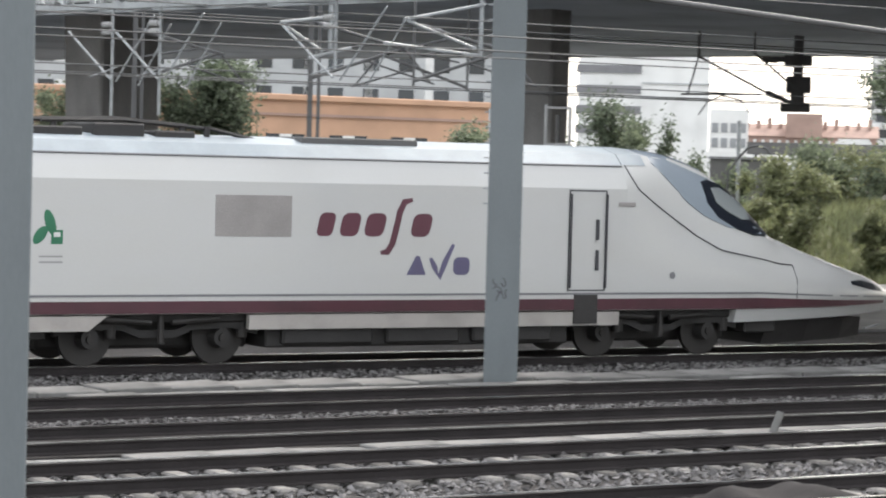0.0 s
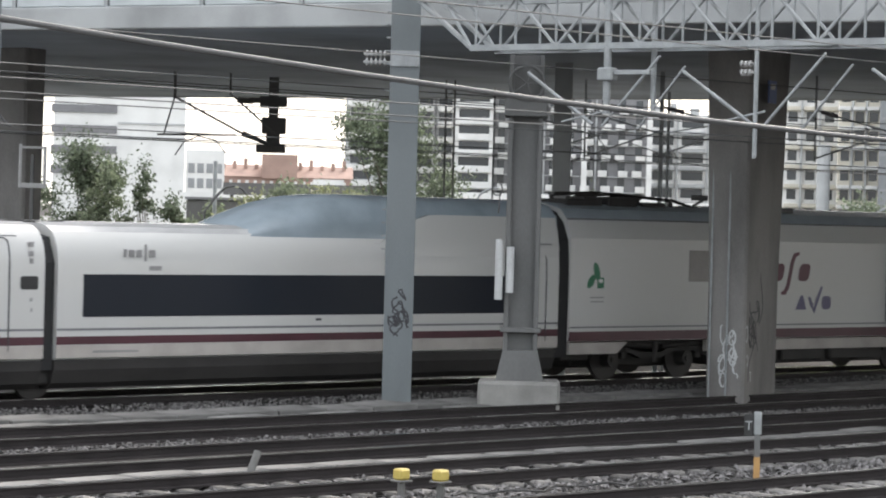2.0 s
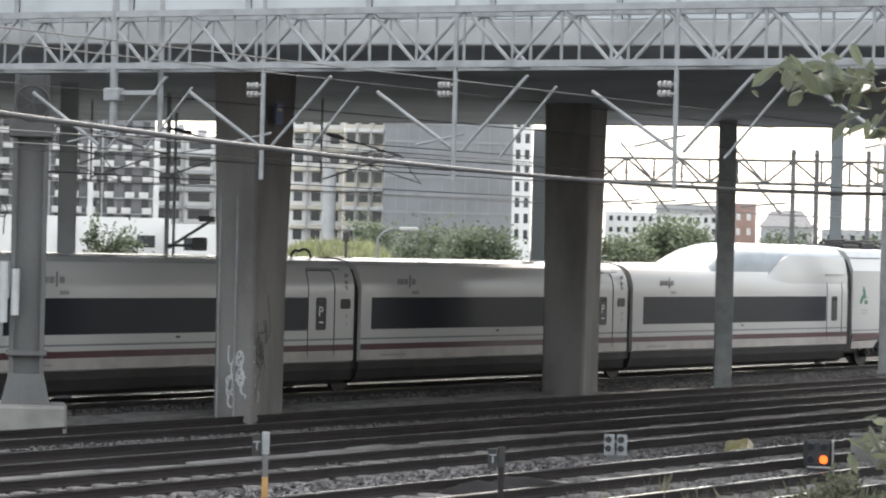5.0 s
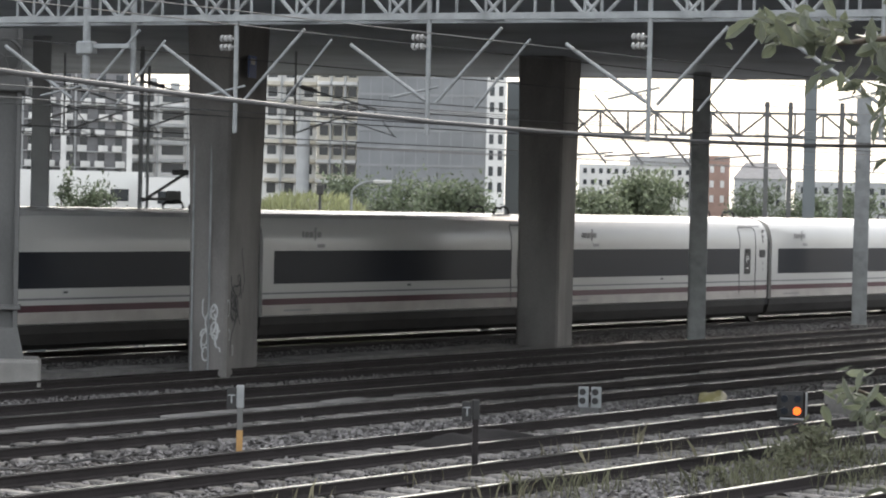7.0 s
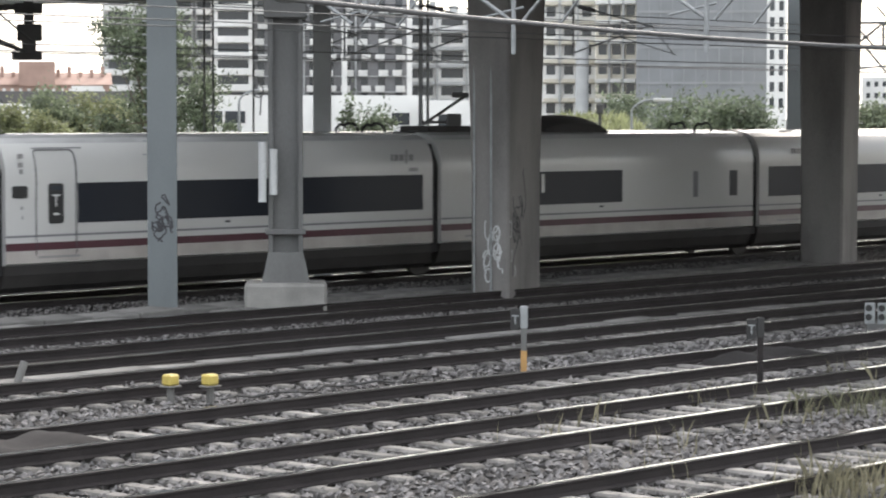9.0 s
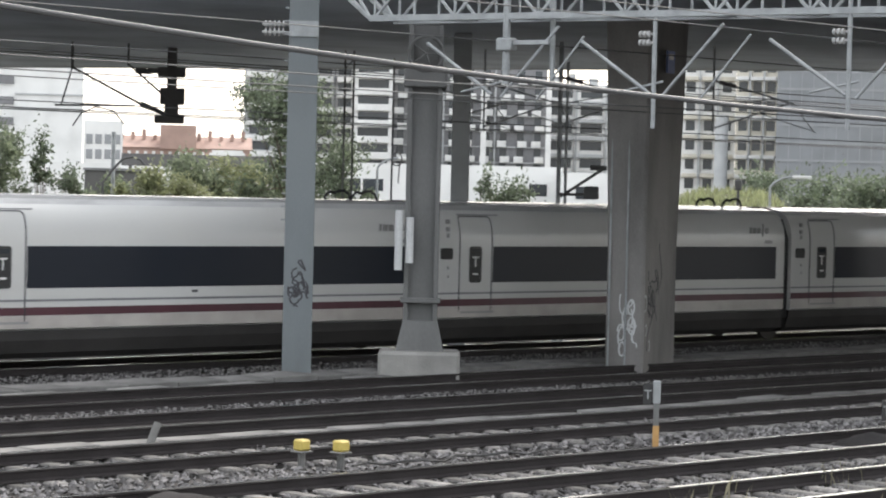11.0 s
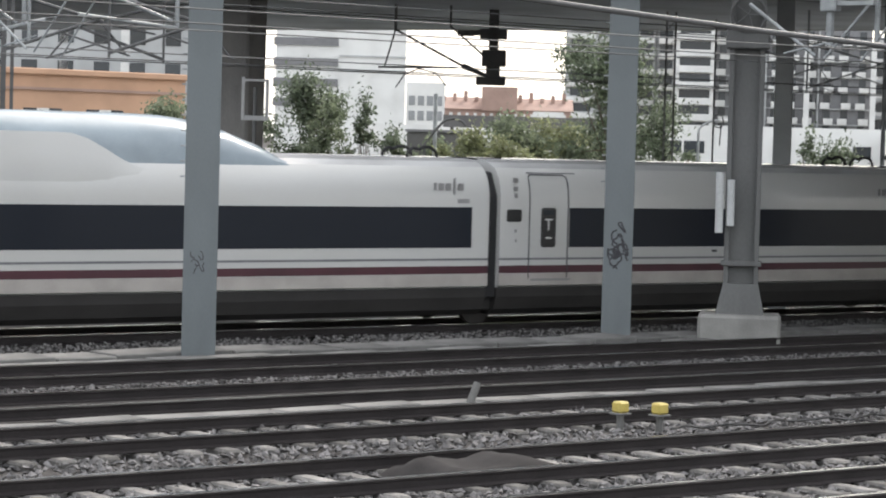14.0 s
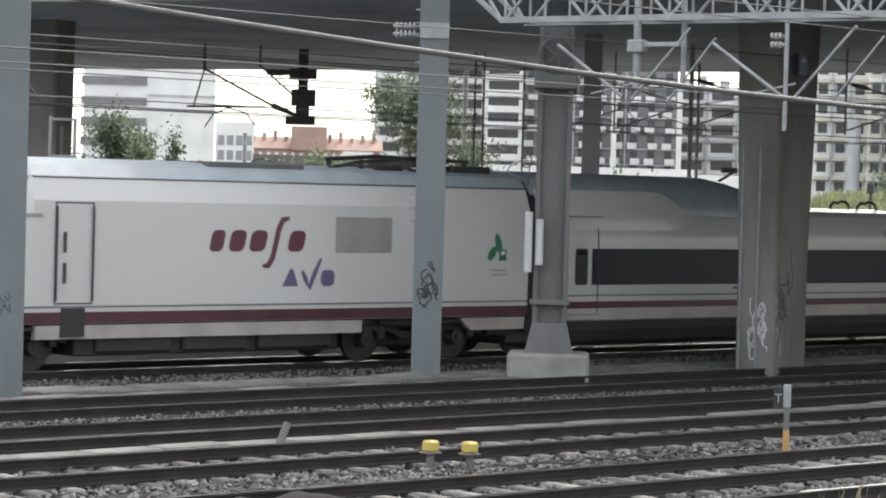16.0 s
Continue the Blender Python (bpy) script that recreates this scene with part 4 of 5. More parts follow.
    for xx in (1.2, 2.6, 4.2):
        tube(bb, (X(xx), -.6, 4.1), (X(xx), -.6, 4.35), .06)
        tube(bb, (X(xx), .5, 4.1), (X(xx), .5, 4.38), .06)
    cable(bb, [(X(1.0), -.5, 4.38), (X(2.6), -.4, 4.42), (X(4.3), -.6, 4.3), (X(5.2), -.6, 4.12)], .04)
    cable(bb, [(X(1.2), .4, 4.4), (X(2.8), .5, 4.45), (X(4.3), .5, 4.35)], .05)
    part("roof_gear", bb, M_UNDER, c, "folded dark pantograph and roof insulators")
    for x0, x1, h_ in ((.5, 1.7, .16), (1.9, 2.9, .24), (3.1, 3.9, .13)):
        part("roof_box", boxm(min(X(x0), X(x1)), max(X(x0), X(x1)), -.75, .75, 4.05, 4.12 + h_, bev=.03), M_UNDER, c, "dark roof equipment box")
    part("roof_hatch", boxm(min(X(6), X(8.5)), max(X(6), X(8.5)), -.9, .9, 4.06, 4.21, bev=.02), M_STACK, c, "dark flat roof hatch")
    return c


LE, LC = 14.0, 13.14
front_power = power_car(1)
rear_power = power_car(-1)
coach_first = coach(LE, 1, [(1.67, 13.25)], fairing=1, d_at=.55)
coach_front = coach(LC, 1, [(2.03, 12.55)], letter="P")
coach_cafe = coach(LC, 1, [(5.98, 11.65)], cafe=True)
part("door_window", side_box(-1.25, -.9, 1.7, 2.4, .01), M_GLASS, coach_cafe)
part("door_window", side_box(-2.9, -2.7, 1.7, 2.4, .01), M_LINE, coach_cafe)
rings = []
for i in range(13):
    u = -1 + 2 * i / 12
    h_ = .46 * math.sqrt(max(0.02, 1 - abs(u) ** 2.6))
    rings.append([(-6.95 + 1.3 * u, .75 * math.cos(math.pi * k / 8), 3.46 + h_ * math.sin(math.pi * k / 8) ** .7) for k in range(9)])
part("roof_unit", loft(rings), M_UNDER, coach_cafe, "dark domed roof unit", smooth=True)
part("roof_box", boxm(-12.4, -10.6, -.5, .5, 3.48, 3.64, bev=.03), M_UNDER, coach_cafe)
for x in (-9.2, -11.0):
    part("window_bar", side_box(x - .05, x + .05, 1.95, 2.42, .013), M_SHUTTER, coach_cafe, "white strip behind the glass")
coach_rear = coach(LC, -1, [(.5, 11.1)], letter="T")
coach_last = coach(LE, -1, [(.6, 12.2)], fairing=-1)
TRAIN = [(front_power, -0.27), (coach_first, 0.0)]
off = LE
for i in range(2, 12):
    src = coach_front if i < 6 else coach_cafe if i == 6 else coach_rear
    if i in (2, 6, 7):
        ob = src
    else:
        ob = copy_thing(src, pose(0, track_y(0), 0))
    TRAIN.append((ob, off))
    off += LC
TRAIN.append((coach_last, off))
off += LE
TRAIN.append((rear_power, off + 0.27))

# how far the front coach's leading end has come, in metres along the track
RUN = [(0.0, 16.15), (0.5, 22.75), (1.0, 29.30), (1.5, 35.75), (2.5, 48.68), (3.5, 61.35), (4.5, 73.72), (5.0, 79.85), (7.5, 108.95), (8.0, 114.68), (9.0, 125.65), (11.3, 150.4), (12.5, 163.42), (13.0, 168.72), (14.0, 179.15), (15.0, 189.3), (16.0, 199.8)]


def motions():
    for ob, offset in TRAIN:
        walk(ob, [(t, pose(s - offset, track_y(s - offset), 0, 0, 0, -math.degrees(SLANT))) for t, s in RUN])


# ---------------------------------------------------------------- yard furniture
def lamp_box(x, y):
    o = thing("trackside_box", "small yellow trackside box on a grey stub", "trackside box", "yellow trackside boxes", m=pose(x, y, 0))
    part("cap", boxm(-.1, .1, -.09, .09, .06, .22, bev=.025), M_YELLOW, o)
    part("brim", boxm(-.125, .125, -.11, .11, .03, .06, bev=.01), M_TROUGH, o)
    part("stub", tubem((0, 0, -.3), (0, 0, .04), .055), M_TROUGH, o)


lamp_box(24.36, 27.05)
lamp_box(24.75, 26.65)


def marker(x, y, h, tag):
    o = thing("marker_post", "short dark steel marker post with a pale head", "marker post", "marker posts", m=pose(x, y, 0, 0, 0, -50))
    part("post", boxm(-.045, .045, -.04, .04, -.3, h, bev=.01), M_CMAST if tag else M_RAIL, o)
    part("head", boxm(-.06, .06, -.05, .05, h * .62, h, bev=.02), M_GALV if tag else M_BLACK, o)
    if tag:
        part("sleeve", boxm(-.048, .048, -.043, .043, -.25, .25), M_ORANGE, o, "orange sleeve")
    pl = part("plate", boxm(-.21, -.07, -.03, .03, h * .6, h * .96, bev=.01), M_BLACK, o, "black plate with a white letter")
    lettering("letter", "T", .2, M_GALV, pl, pose(-.195, -.034, h * .7, 90, 0, 0))


marker(30.3, 25.5, .95, True)
marker(32.0, 22.25, .85, False)
peg = thing("peg", "leaning pale stub beside the cable trough", "stub", m=pose(23.7, 29.75, -.2, 0, 25, 0))
part("stub", tubem((0, 0, 0), (0, 0, .5), .06), M_TROUGH, peg)

def rubber_cover(x, y, lx, ly):
    o = thing("rubber_cover", "crumpled dark rubber cover lying between the rails", "cover", "rubber covers", m=pose(x, y, -.16))
    q = bmesh.new()
    bmesh.ops.create_grid(q, x_segments=18, y_segments=10, size=1, matrix=Matrix.Diagonal((lx, ly, 1, 1)))
    for v in q.verts:
        edge_ = min(1.0, 3.2 * min(1 - abs(v.co.x) / lx, 1 - abs(v.co.y) / ly))
        v.co.z = .13 * edge_ * (1.1 + noise.noise(v.co * 1.6)) - .05 * (1 - edge_) + .02 * noise.noise(v.co * 6)
    bmesh.ops.solidify(q, geom=q.faces[:], thickness=.03)
    part("sheet", q, M_RUBBER, o, smooth=True)


rubber_cover(19.6, 24.15, 1.25, .72)
rubber_cover(35.2, 24.15, 1.5, .72)
loose = thing("loose_cable", "thin dark cable lying loosely on the ballast", "cable")
q = bmesh.new()
cable(q, [(24.8 + i * .35, 26.45 + .12 * math.sin(i * 1.1), -.13 + .03 * math.sin(i * 2.3)) for i in range(14)], .018)
part("cable", q, M_BLACK, loose)

# ---------------------------------------------------------------- plants


def foliage(parent, name, blobs, leaves, size, material, seed, oval=False):
    """A crown of many small leaf blades spread through uneven clumps."""
    rng = np.random.default_rng(seed)
    vol = np.array([b[3] * b[4] * b[5] for b in blobs]) ** .75
    which = rng.choice(len(blobs), leaves, p=vol / vol.sum())
    B = np.array(blobs)[which]
    d = rng.normal(size=(leaves, 3))
    d /= np.linalg.norm(d, axis=1)[:, None]
    rad = np.abs(rng.normal(.8, .42, (leaves, 1)))
    c = B[:, :3] + d * rad * B[:, 3:6]
    u = rng.normal(size=(leaves, 3))
    u /= np.linalg.norm(u, axis=1)[:, None]
    w = np.cross(u, rng.normal(size=(leaves, 3)))
    w /= np.linalg.norm(w, axis=1)[:, None]
    s = size * rng.uniform(.6, 1.4, (leaves, 1))
    v = np.stack([c - u * s, c + w * s * .45, c + u * s, c - w * s * .45], 1).reshape(-1, 3)
    f = np.arange(4 * leaves).reshape(-1, 4)
    if oval:  # pointed oval blades, folded along the middle rib
        up = np.cross(u, w) * s * .16
        v = np.stack([c - u * s, c - u * s * .45 + w * s * .36 + up, c + u * s * .25 + w * s * .34 + up, c + u * s, c + u * s * .25 - w * s * .34 + up, c - u * s * .45 - w * s * .36 + up], 1).reshape(-1, 3)
        k = np.arange(leaves)[:, None] * 6
        f = np.concatenate([k + [0, 1, 2, 3], k + [0, 3, 4, 5]])
    me = bpy.data.meshes.new(name)
    me.from_pydata(v.tolist(), [], f.tolist())
    me.materials.append(material)
    ob = new(name, me)
    ob.parent = parent
    return tagged(ob, kind="stuff")


def tree(az, d, h, w, seed, leaves=2600, size=.22, base=0.0, material=None, label="green leafy tree beyond the tracks", low=.25, bush=False):
    rng = random.Random(seed)
    x, y = at(az, d)
    w *= 1.3
    t_ = thing("bush" if bush else "tree", label, "bush" if bush else "tree", "bushes" if bush else "trees", m=pose(x, y, base - .3))
    b = bmesh.new()
    tube(b, (0, 0, 0), (.1, 0, h * .55), .035 * h * .6, .02 * h * .5)
    blobs = []
    for i in range(20 if not bush else 15):
        a, r = rng.uniform(0, 6.28), rng.uniform(.1, .85) * w / 2
        z = h * rng.uniform(low + .1, .88)
        q = w * rng.uniform(.1, .22)
        blobs.append((r * math.cos(a), r * math.sin(a), z, q, q, q * rng.uniform(.6, 1.0)))
        tube(b, (.05, 0, h * .35 * rng.uniform(.6, 1.3)), blobs[-1][:3], .012 * h * .4, .006)
    blobs.append((0, 0, h * .86, w * .2, w * .2, h * .13))
    part("trunk", b, M_BARK, t_)
    foliage(t_, "crown", blobs, int(leaves * 1.9), size * .62, material or M_LEAF, seed)
    return t_


# ---------------------------------------------------------------- buildings beyond


def facing(az, d, turn=0.0, base=-.3):
    """A building's frame: x along its front to the right, y away, at the heading az and distance d."""
    x, y = at(az, d)
    return pose(x, y, base, 0, 0, -az + turn)


def windows(parent, rows, cols, x0, x1, z0, z1, ww, wh, material=None, frame_m=None, name="window", y=-.02):
    me = finish(name, boxm(-ww / 2, ww / 2, -.03, .05, -wh / 2, wh / 2), material or M_WINDOW)
    for r in range(rows):
        for c in range(cols):
            o = new(name, me)
            o.parent = parent
            o.location = (x0 + (x1 - x0) * (c + .5) / cols, y, z0 + (z1 - z0) * (r + .5) / rows)


# This slab's grey steers the light thrown up onto the bridge soffit.
verge = bmesh.new()
box(verge, -60, 420, 50, 640, -.5, -.18)
tagged(part("verge", verge, M_VERGE), "ground beyond the tracks, coloured grey for neutral bounce light", "ground", kind="structure")

# low orange building with paired windows, and the pale block behind it
ox, oy = at(32.1, 150)
orange = thing("orange_building", "low orange rendered building with shuttered windows and air conditioners", "building", m=pose(ox, oy, -.3, 0, 0, 4))
part("wall", boxm(-46, 0, 0, 14, 0, 7.5), M_ORANGEWALL, orange)
part("cornice", boxm(-46.2, .2, -.3, .1, 7.15, 7.5, bev=.05), M_ORANGEWALL, orange)
part("cornice", boxm(-46.1, .1, -.15, .05, 6.3, 6.45), M_BRICK, orange)
for i in range(10):
    x = -5.6 - i * 4.15
    part("window", boxm(x - 1.25, x - .4, -.04, .05, 3.9, 5.3), M_WINDOW, orange)
    part("window", boxm(x + .4, x + 1.25, -.04, .05, 3.9, 5.3), M_WINDOW, orange)
    part("shutter", boxm(x - .4, x + .4, -.05, .05, 3.9, 5.3), M_SHUTTER, orange)
    part("air_conditioner", boxm(x - .7, x + .1, -.5, -.03, 3.0, 3.75, bev=.04), M_SHUTTER, orange)
office = thing("office_building", "pale grey building with dark windows behind the orange one", "building", m=facing(28, 215, 6))
part("wall", boxm(-30, 17, 0, 12, 0, 14.5), M_BGREY, office)
windows(office, 2, 15, -29, 16, 7.6, 13.6, 1.3, 1.5)
windows(office, 2, 8, -28, 13, 7.6, 13.6, .7, 1.5, M_SHUTTER, name="shutter")

white = thing("white_building", "plain white building with dark louvred bands", "building", m=facing(35.55, 330, 0))
part("wall", boxm(-8.4, 8.3, 0, 14, 0, 26), M_BWHITE, white)
for i in range(6):
    part("louvre", boxm(-8.7, -.4, -.25, .05, 7.9 + i * 2.6, 8.9 + i * 2.6), M_BDARK, white)
part("ledge", boxm(-.3, 8.4, -.2, .05, 12.6, 12.8), M_BGREY, white)
part("ledge", boxm(-.3, 8.4, -.2, .05, 14.4, 14.6), M_BGREY, white)
low_wall = thing("low_white_wall", "long low white wall in front of the houses", "wall", m=facing(38.2, 190, 0))
part("wall", boxm(-8, 6, 0, 3, 0, 5.2), M_BWHITE, low_wall)
annex = thing("white_annex", "pale annex with dark window panes", "building", m=facing(37.45, 240, 0))
part("wall", boxm(-1.8, 1.8, 0, 8, 0, 9.4), M_BWHITE, annex)
windows(annex, 2, 4, -1.7, 1.7, 5.6, 8.4, .6, .9, M_CURTAIN)
canopy = thing("platform_canopy", "long dark flat canopy on posts", "canopy", m=facing(39.5, 150, 0))
part("roof", boxm(-4.3, 4.6, 0, 4, 4.9, 5.6), M_STACK, canopy)
for x in (-3.8, 0, 4.0):
    part("post", tubem((x, 1, 0), (x, 1, 5.2), .1), M_CMAST, canopy)

hut = thing("dark_hut", "low dark grey flat hut beyond the train", "hut", m=facing(37.87, 120, 0))
part("wall", boxm(-1.71, 1.71, 0, 3, 0, 4.48, bev=.04), M_STACK, hut)
part("roof_edge", boxm(-1.79, 1.79, -.1, 3.1, 4.48, 4.60), M_BDARK, hut)
slim_post = thing("slim_post", "slim grey post before the white wall", "post", m=facing(37.68, 112, 0))
part("pole", tubem((0, 0, 0), (0, 0, 6.15), .09), M_GALV, slim_post)

houses = thing("brick_house", "low reddish brick houses with tiled roofs", "building", m=facing(39.2, 420, 0))
part("wall", boxm(-11, 11, 0, 10, 0, 9.4), M_BRICK, houses)
part("roof", loft([[(-11.4, -.5, 9.2), (11.4, -.5, 9.2), (11.4, 5, 11.2), (-11.4, 5, 11.2)], [(-11.4, 11, 9.2), (11.4, 11, 9.2), (11.4, 5.2, 11.2), (-11.4, 5.2, 11.2)]]), M_BRICK, houses)
for i in range(12):
    part("chimney", boxm(-10.2 + i * 1.8, -9.6 + i * 1.8, 3, 3.8, 9.5, 11.3 + .45 * (i % 3)), M_BRICK, houses)
part("tower_base", boxm(-3.6, 2.2, -1, 3.5, 9, 12.9), M_BRICK, houses)
windows(houses, 1, 16, -10.6, 10.6, 7.6, 8.8, .5, .8, M_SHUTTER)
gable = thing("white_gable_house", "small white gabled house", "building", m=facing(40.2, 400, 0))
part("wall", boxm(-2.4, 2.4, 0, 8, 0, 8.8), M_BWHITE, gable)

stack = thing("signal_stack", "dark stacked signal housing under the bridge", "signal", m=facing(38.93, 78, 0))
for x0, x1, z0, z1 in ((-.42, .42, 7.25, 7.55), (-.14, .16, 6.9, 8.16), (-.34, .4, 6.42, 6.92), (-.2, .22, 6.1, 6.5), (-.5, .4, 5.85, 6.1), (-.75, -.3, 7.35, 7.5)):
    part("housing", boxm(x0, x1, -.25, .25, z0, z1, bev=.03), M_STACK, stack)
part("insulator", tubem((-1.1, 0, 7.42), (-.6, 0, 7.4), .09, n=8), M_STACK, stack)


def cantilever(az, d, flip=1, foot=False, steel=None):
    """A hinged catenary bracket with its stays, on a post or hung under the bridge."""
    o = thing("catenary_bracket", "thin dark catenary bracket with stays beyond the train", "catenary bracket", "catenary brackets", m=facing(az, d, 0))
    f, steel = flip, steel or M_BRACKET
    thin = .62 if steel is M_GALV else 1.0
    part("post", boxm(-.06, .06, -.06, .06, 0, 8.13) if foot else boxm(-.03, .03, -.03, .03, 5.8, 8.13), steel, o)
    if foot:
        part("post", boxm(.15, .23, -.03, .03, 0, 7.6), steel, o)
    for a, b, r in (((0, 7.2), (2.2 * f, 6.6), .038), ((0, 5.9), (2.1 * f, 6.65), .038), ((2.1 * f, 6.65), (2.7 * f, 5.9), .026), ((1.2 * f, 6.35), (2.8 * f, 5.85), .024), ((.2 * f, 6.5), (1.6 * f, 6.75), .024)):
        part("tube", tubem((a[0], 0, a[1]), (b[0], 0, b[1]), r * thin, n=6), steel, o)
    part("insulator", tubem((.15 * f, 0, 7.16), (.6 * f, 0, 7.04), .055, n=8), M_BDARK, o)


for az, d, f, foot in ((30.4, 58, 1, False), (31.6, 62, -1, False), (28.1, 58, 1, True), (24.2, 64, 1, True), (47.6, 69.5, 1, True), (45.9, 74, 1, False), (51.0, 70, 1, False), (44.6, 78, 1, False)):
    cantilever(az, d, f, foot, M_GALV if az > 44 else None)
fm = facing(47.6, 69.5, 0)
feeder = thing("switch_arm", "slanted steel switch arm with a dark box on a post", "switch arm", m=fm)
part("arm", tubem((.06, -.08, 3.95), (1.2, -.08, 4.72), .04, n=6), M_BRACKET, feeder)
part("tip", boxm(.85, 1.3, -.14, -.02, 4.68, 4.82, bev=.02), M_BRACKET, feeder)
part("box", boxm(.7, 1.1, -.2, .1, 3.9, 4.25, bev=.03), M_BRACKET, feeder, "dark switch box")
part("bracket", boxm(.03, .75, -.1, -.04, 3.98, 4.06), M_BRACKET, feeder)
frame_sign = thing("sign_frame", "empty white rectangular sign frame on a slim post", "sign frame", m=facing(33.65, 62, 0))
part("post", tubem((0, .06, 0), (0, .06, 5.3), .05), M_BRACKET, frame_sign)
for x0, x1, z0, z1 in ((-.33, -.25, 4.5, 5.55), (.25, .33, 4.5, 5.5), (-.25, .25, 4.5, 4.62), (-.25, .25, 5.44, 5.5)):
    part("bar", boxm(x0, x1, -.03, .03, z0, z1, bev=.01), M_INSUL, frame_sign)
post_far = thing("signal_post", "short dark post with a small square head", "post", m=facing(51.6, 90, 0))
part("pole", tubem((0, 0, 0), (0, 0, 4.3), .05), M_BRACKET, post_far)
part("head", boxm(-.13, .13, -.1, .1, 4.25, 4.62, bev=.03), M_BRACKET, post_far)
def wire_bracket():
    """A slanted catenary rod with its insulator, hung under the far part of the bridge."""
    o = thing("catenary_bracket", "slanted dark catenary rods with a long insulator under the bridge", "catenary bracket", "catenary brackets", m=facing(37.6, 76, 0))
    part("hanger", tubem((-1.14, 0, 7.33), (-1.14, 0, 8.4), .05, n=6), M_BRACKET, o)
    part("hanger", tubem((0.49, 0, 7.47), (0.49, 0, 8.4), .04, n=6), M_BRACKET, o)
    part("rod", tubem((-1.14, 0, 7.38), (0.86, 0, 6.36), 0.035, n=6), M_BRACKET, o)
    part("rod", tubem((0.49, 0, 7.52), (1.85, 0, 6.37), 0.03, n=6), M_BRACKET, o)
    part("rod", tubem((-1.14, 0, 7.38), (-1.44, 0, 6.27), 0.025, n=6), M_BRACKET, o)
    part("rod", tubem((-1.63, 0, 6.26), (0.69, 0, 6.3), 0.03, n=6), M_BRACKET, o)
    part("rod", tubem((0.86, 0, 6.36), (1.63, 0, 6.07), 0.03, n=6), M_BRACKET, o)
    part("insulator", tubem((0.86, 0, 6.36), (1.63, 0, 6.07), .09, .05, n=10), M_BRACKET, o, "long dark insulator")
    part("steady_arm", cable(bmesh.new(), [(-1.1, 0, 5.66), (-0.85, 0, 6.05), (-0.43, 0, 6.24), (0.09, 0, 6.13), (0.4, 0, 5.75)], .022), M_BRACKET, o)


wire_bracket()


def hanging_arm(x, z, pts):
    """A drop tube under the bridge with bright slanted arms for the far wires."""
    o = thing("hanging_arm", "bright galvanised drop tube with slanted arms under the bridge", "wire support", "hanging arms", m=pose(x, 47.5, 0))
    part("tube", tubem((0, 0, z), (0, 0, 7.9), .05), M_GALV, o)
    for (xa, za), (xb, zb) in pts:
        part("arm", tubem((xa - x, -.02, za), (xb - x, -.02, zb), .042, n=6), M_GALV, o)


hanging_arm(25.82, 6.0, (((24.61, 6.61), (25.86, 6.79)), ((24.61, 6.61), (25.62, 6.05)), ((25.3, 5.9), (26.3, 6.15))))
hanging_arm(29.55, 6.15, (((27.6, 6.82), (29.62, 7.25)), ((27.6, 6.82), (29.4, 6.27)), ((27.1, 6.3), (29.55, 6.12))))
colm = thing("plain_column", "slim grey column behind the tension mast", "column", m=facing(45.4, 66.5, 0))
part("shaft", boxm(-.235, .235, -.2, .2, 0, 8.13, bev=.02), M_FASCIA, colm)
colm2 = thing("plain_column", "slim grey column beside the far bridge pier", "column", m=facing(55.9, 85, 0))
part("shaft", boxm(-.25, .25, -.2, .2, 0, 8.13, bev=.02), M_STEEL, colm2)


for az, d, gap_ in ((42.88, 76, .26), (43.87, 80, 0)):
    pole = thing("lattice_pole", "slim dark lattice pole reaching up to the bridge", "pole", "slim dark poles", m=facing(az, d, 0))
    for x in ((-gap_ / 2, gap_ / 2) if gap_ else (0,)):
        part("upright", boxm(x - .03, x + .03, -.04, .04, 0, 8.1), M_CMAST, pole)
    for i in range(14 if gap_ else 0):
        part("lacing", tubem((-gap_ / 2, 0, .4 + i * .55), (gap_ / 2, 0, .7 + i * .55), .012, n=5), M_CMAST, pole)


def street_lamp(az, d, h, f):
    o = thing("street_lamp", "slim grey street lamp with curved arm", "street lamp", "street lamps", m=facing(az, d, 0))
    part("pole", tubem((0, 0, 0), (0, 0, h), .07, .05), M_GALV, o)
    b = bmesh.new()
    cable(b, [(f * .9 * (1 - math.cos(i * .26)), 0, h + .5 * math.sin(i * .26)) for i in range(7)], .045)
    part("arm", b, M_GALV, o)
    part("head", boxm(min(f * .8, f * 1.5), max(f * .8, f * 1.5), -.1, .1, h + .42, h + .55, bev=.03), M_SHUTTER, o)


bent = thing("street_lamp", "dark bent street lamp leaning on a slanted stay", "street lamp", "street lamps", m=facing(37.98, 110, 0))
q = bmesh.new()
cable(q, [(-1.0, 0, 0), (-1.0, 0, 3.95), (-.6, 0, 4.5), (-.15, 0, 5.0), (.25, 0, 5.08), (.6, 0, 4.95), (.8, 0, 4.7)], .06)
part("pole", q, M_BRACKET, bent)
part("head", boxm(.62, .98, -.1, .1, 4.55, 4.68, bev=.03), M_SHUTTER, bent)
street_lamp(43.55, 100, 4.7, 1)
street_lamp(52.3, 95, 4.3, 1)


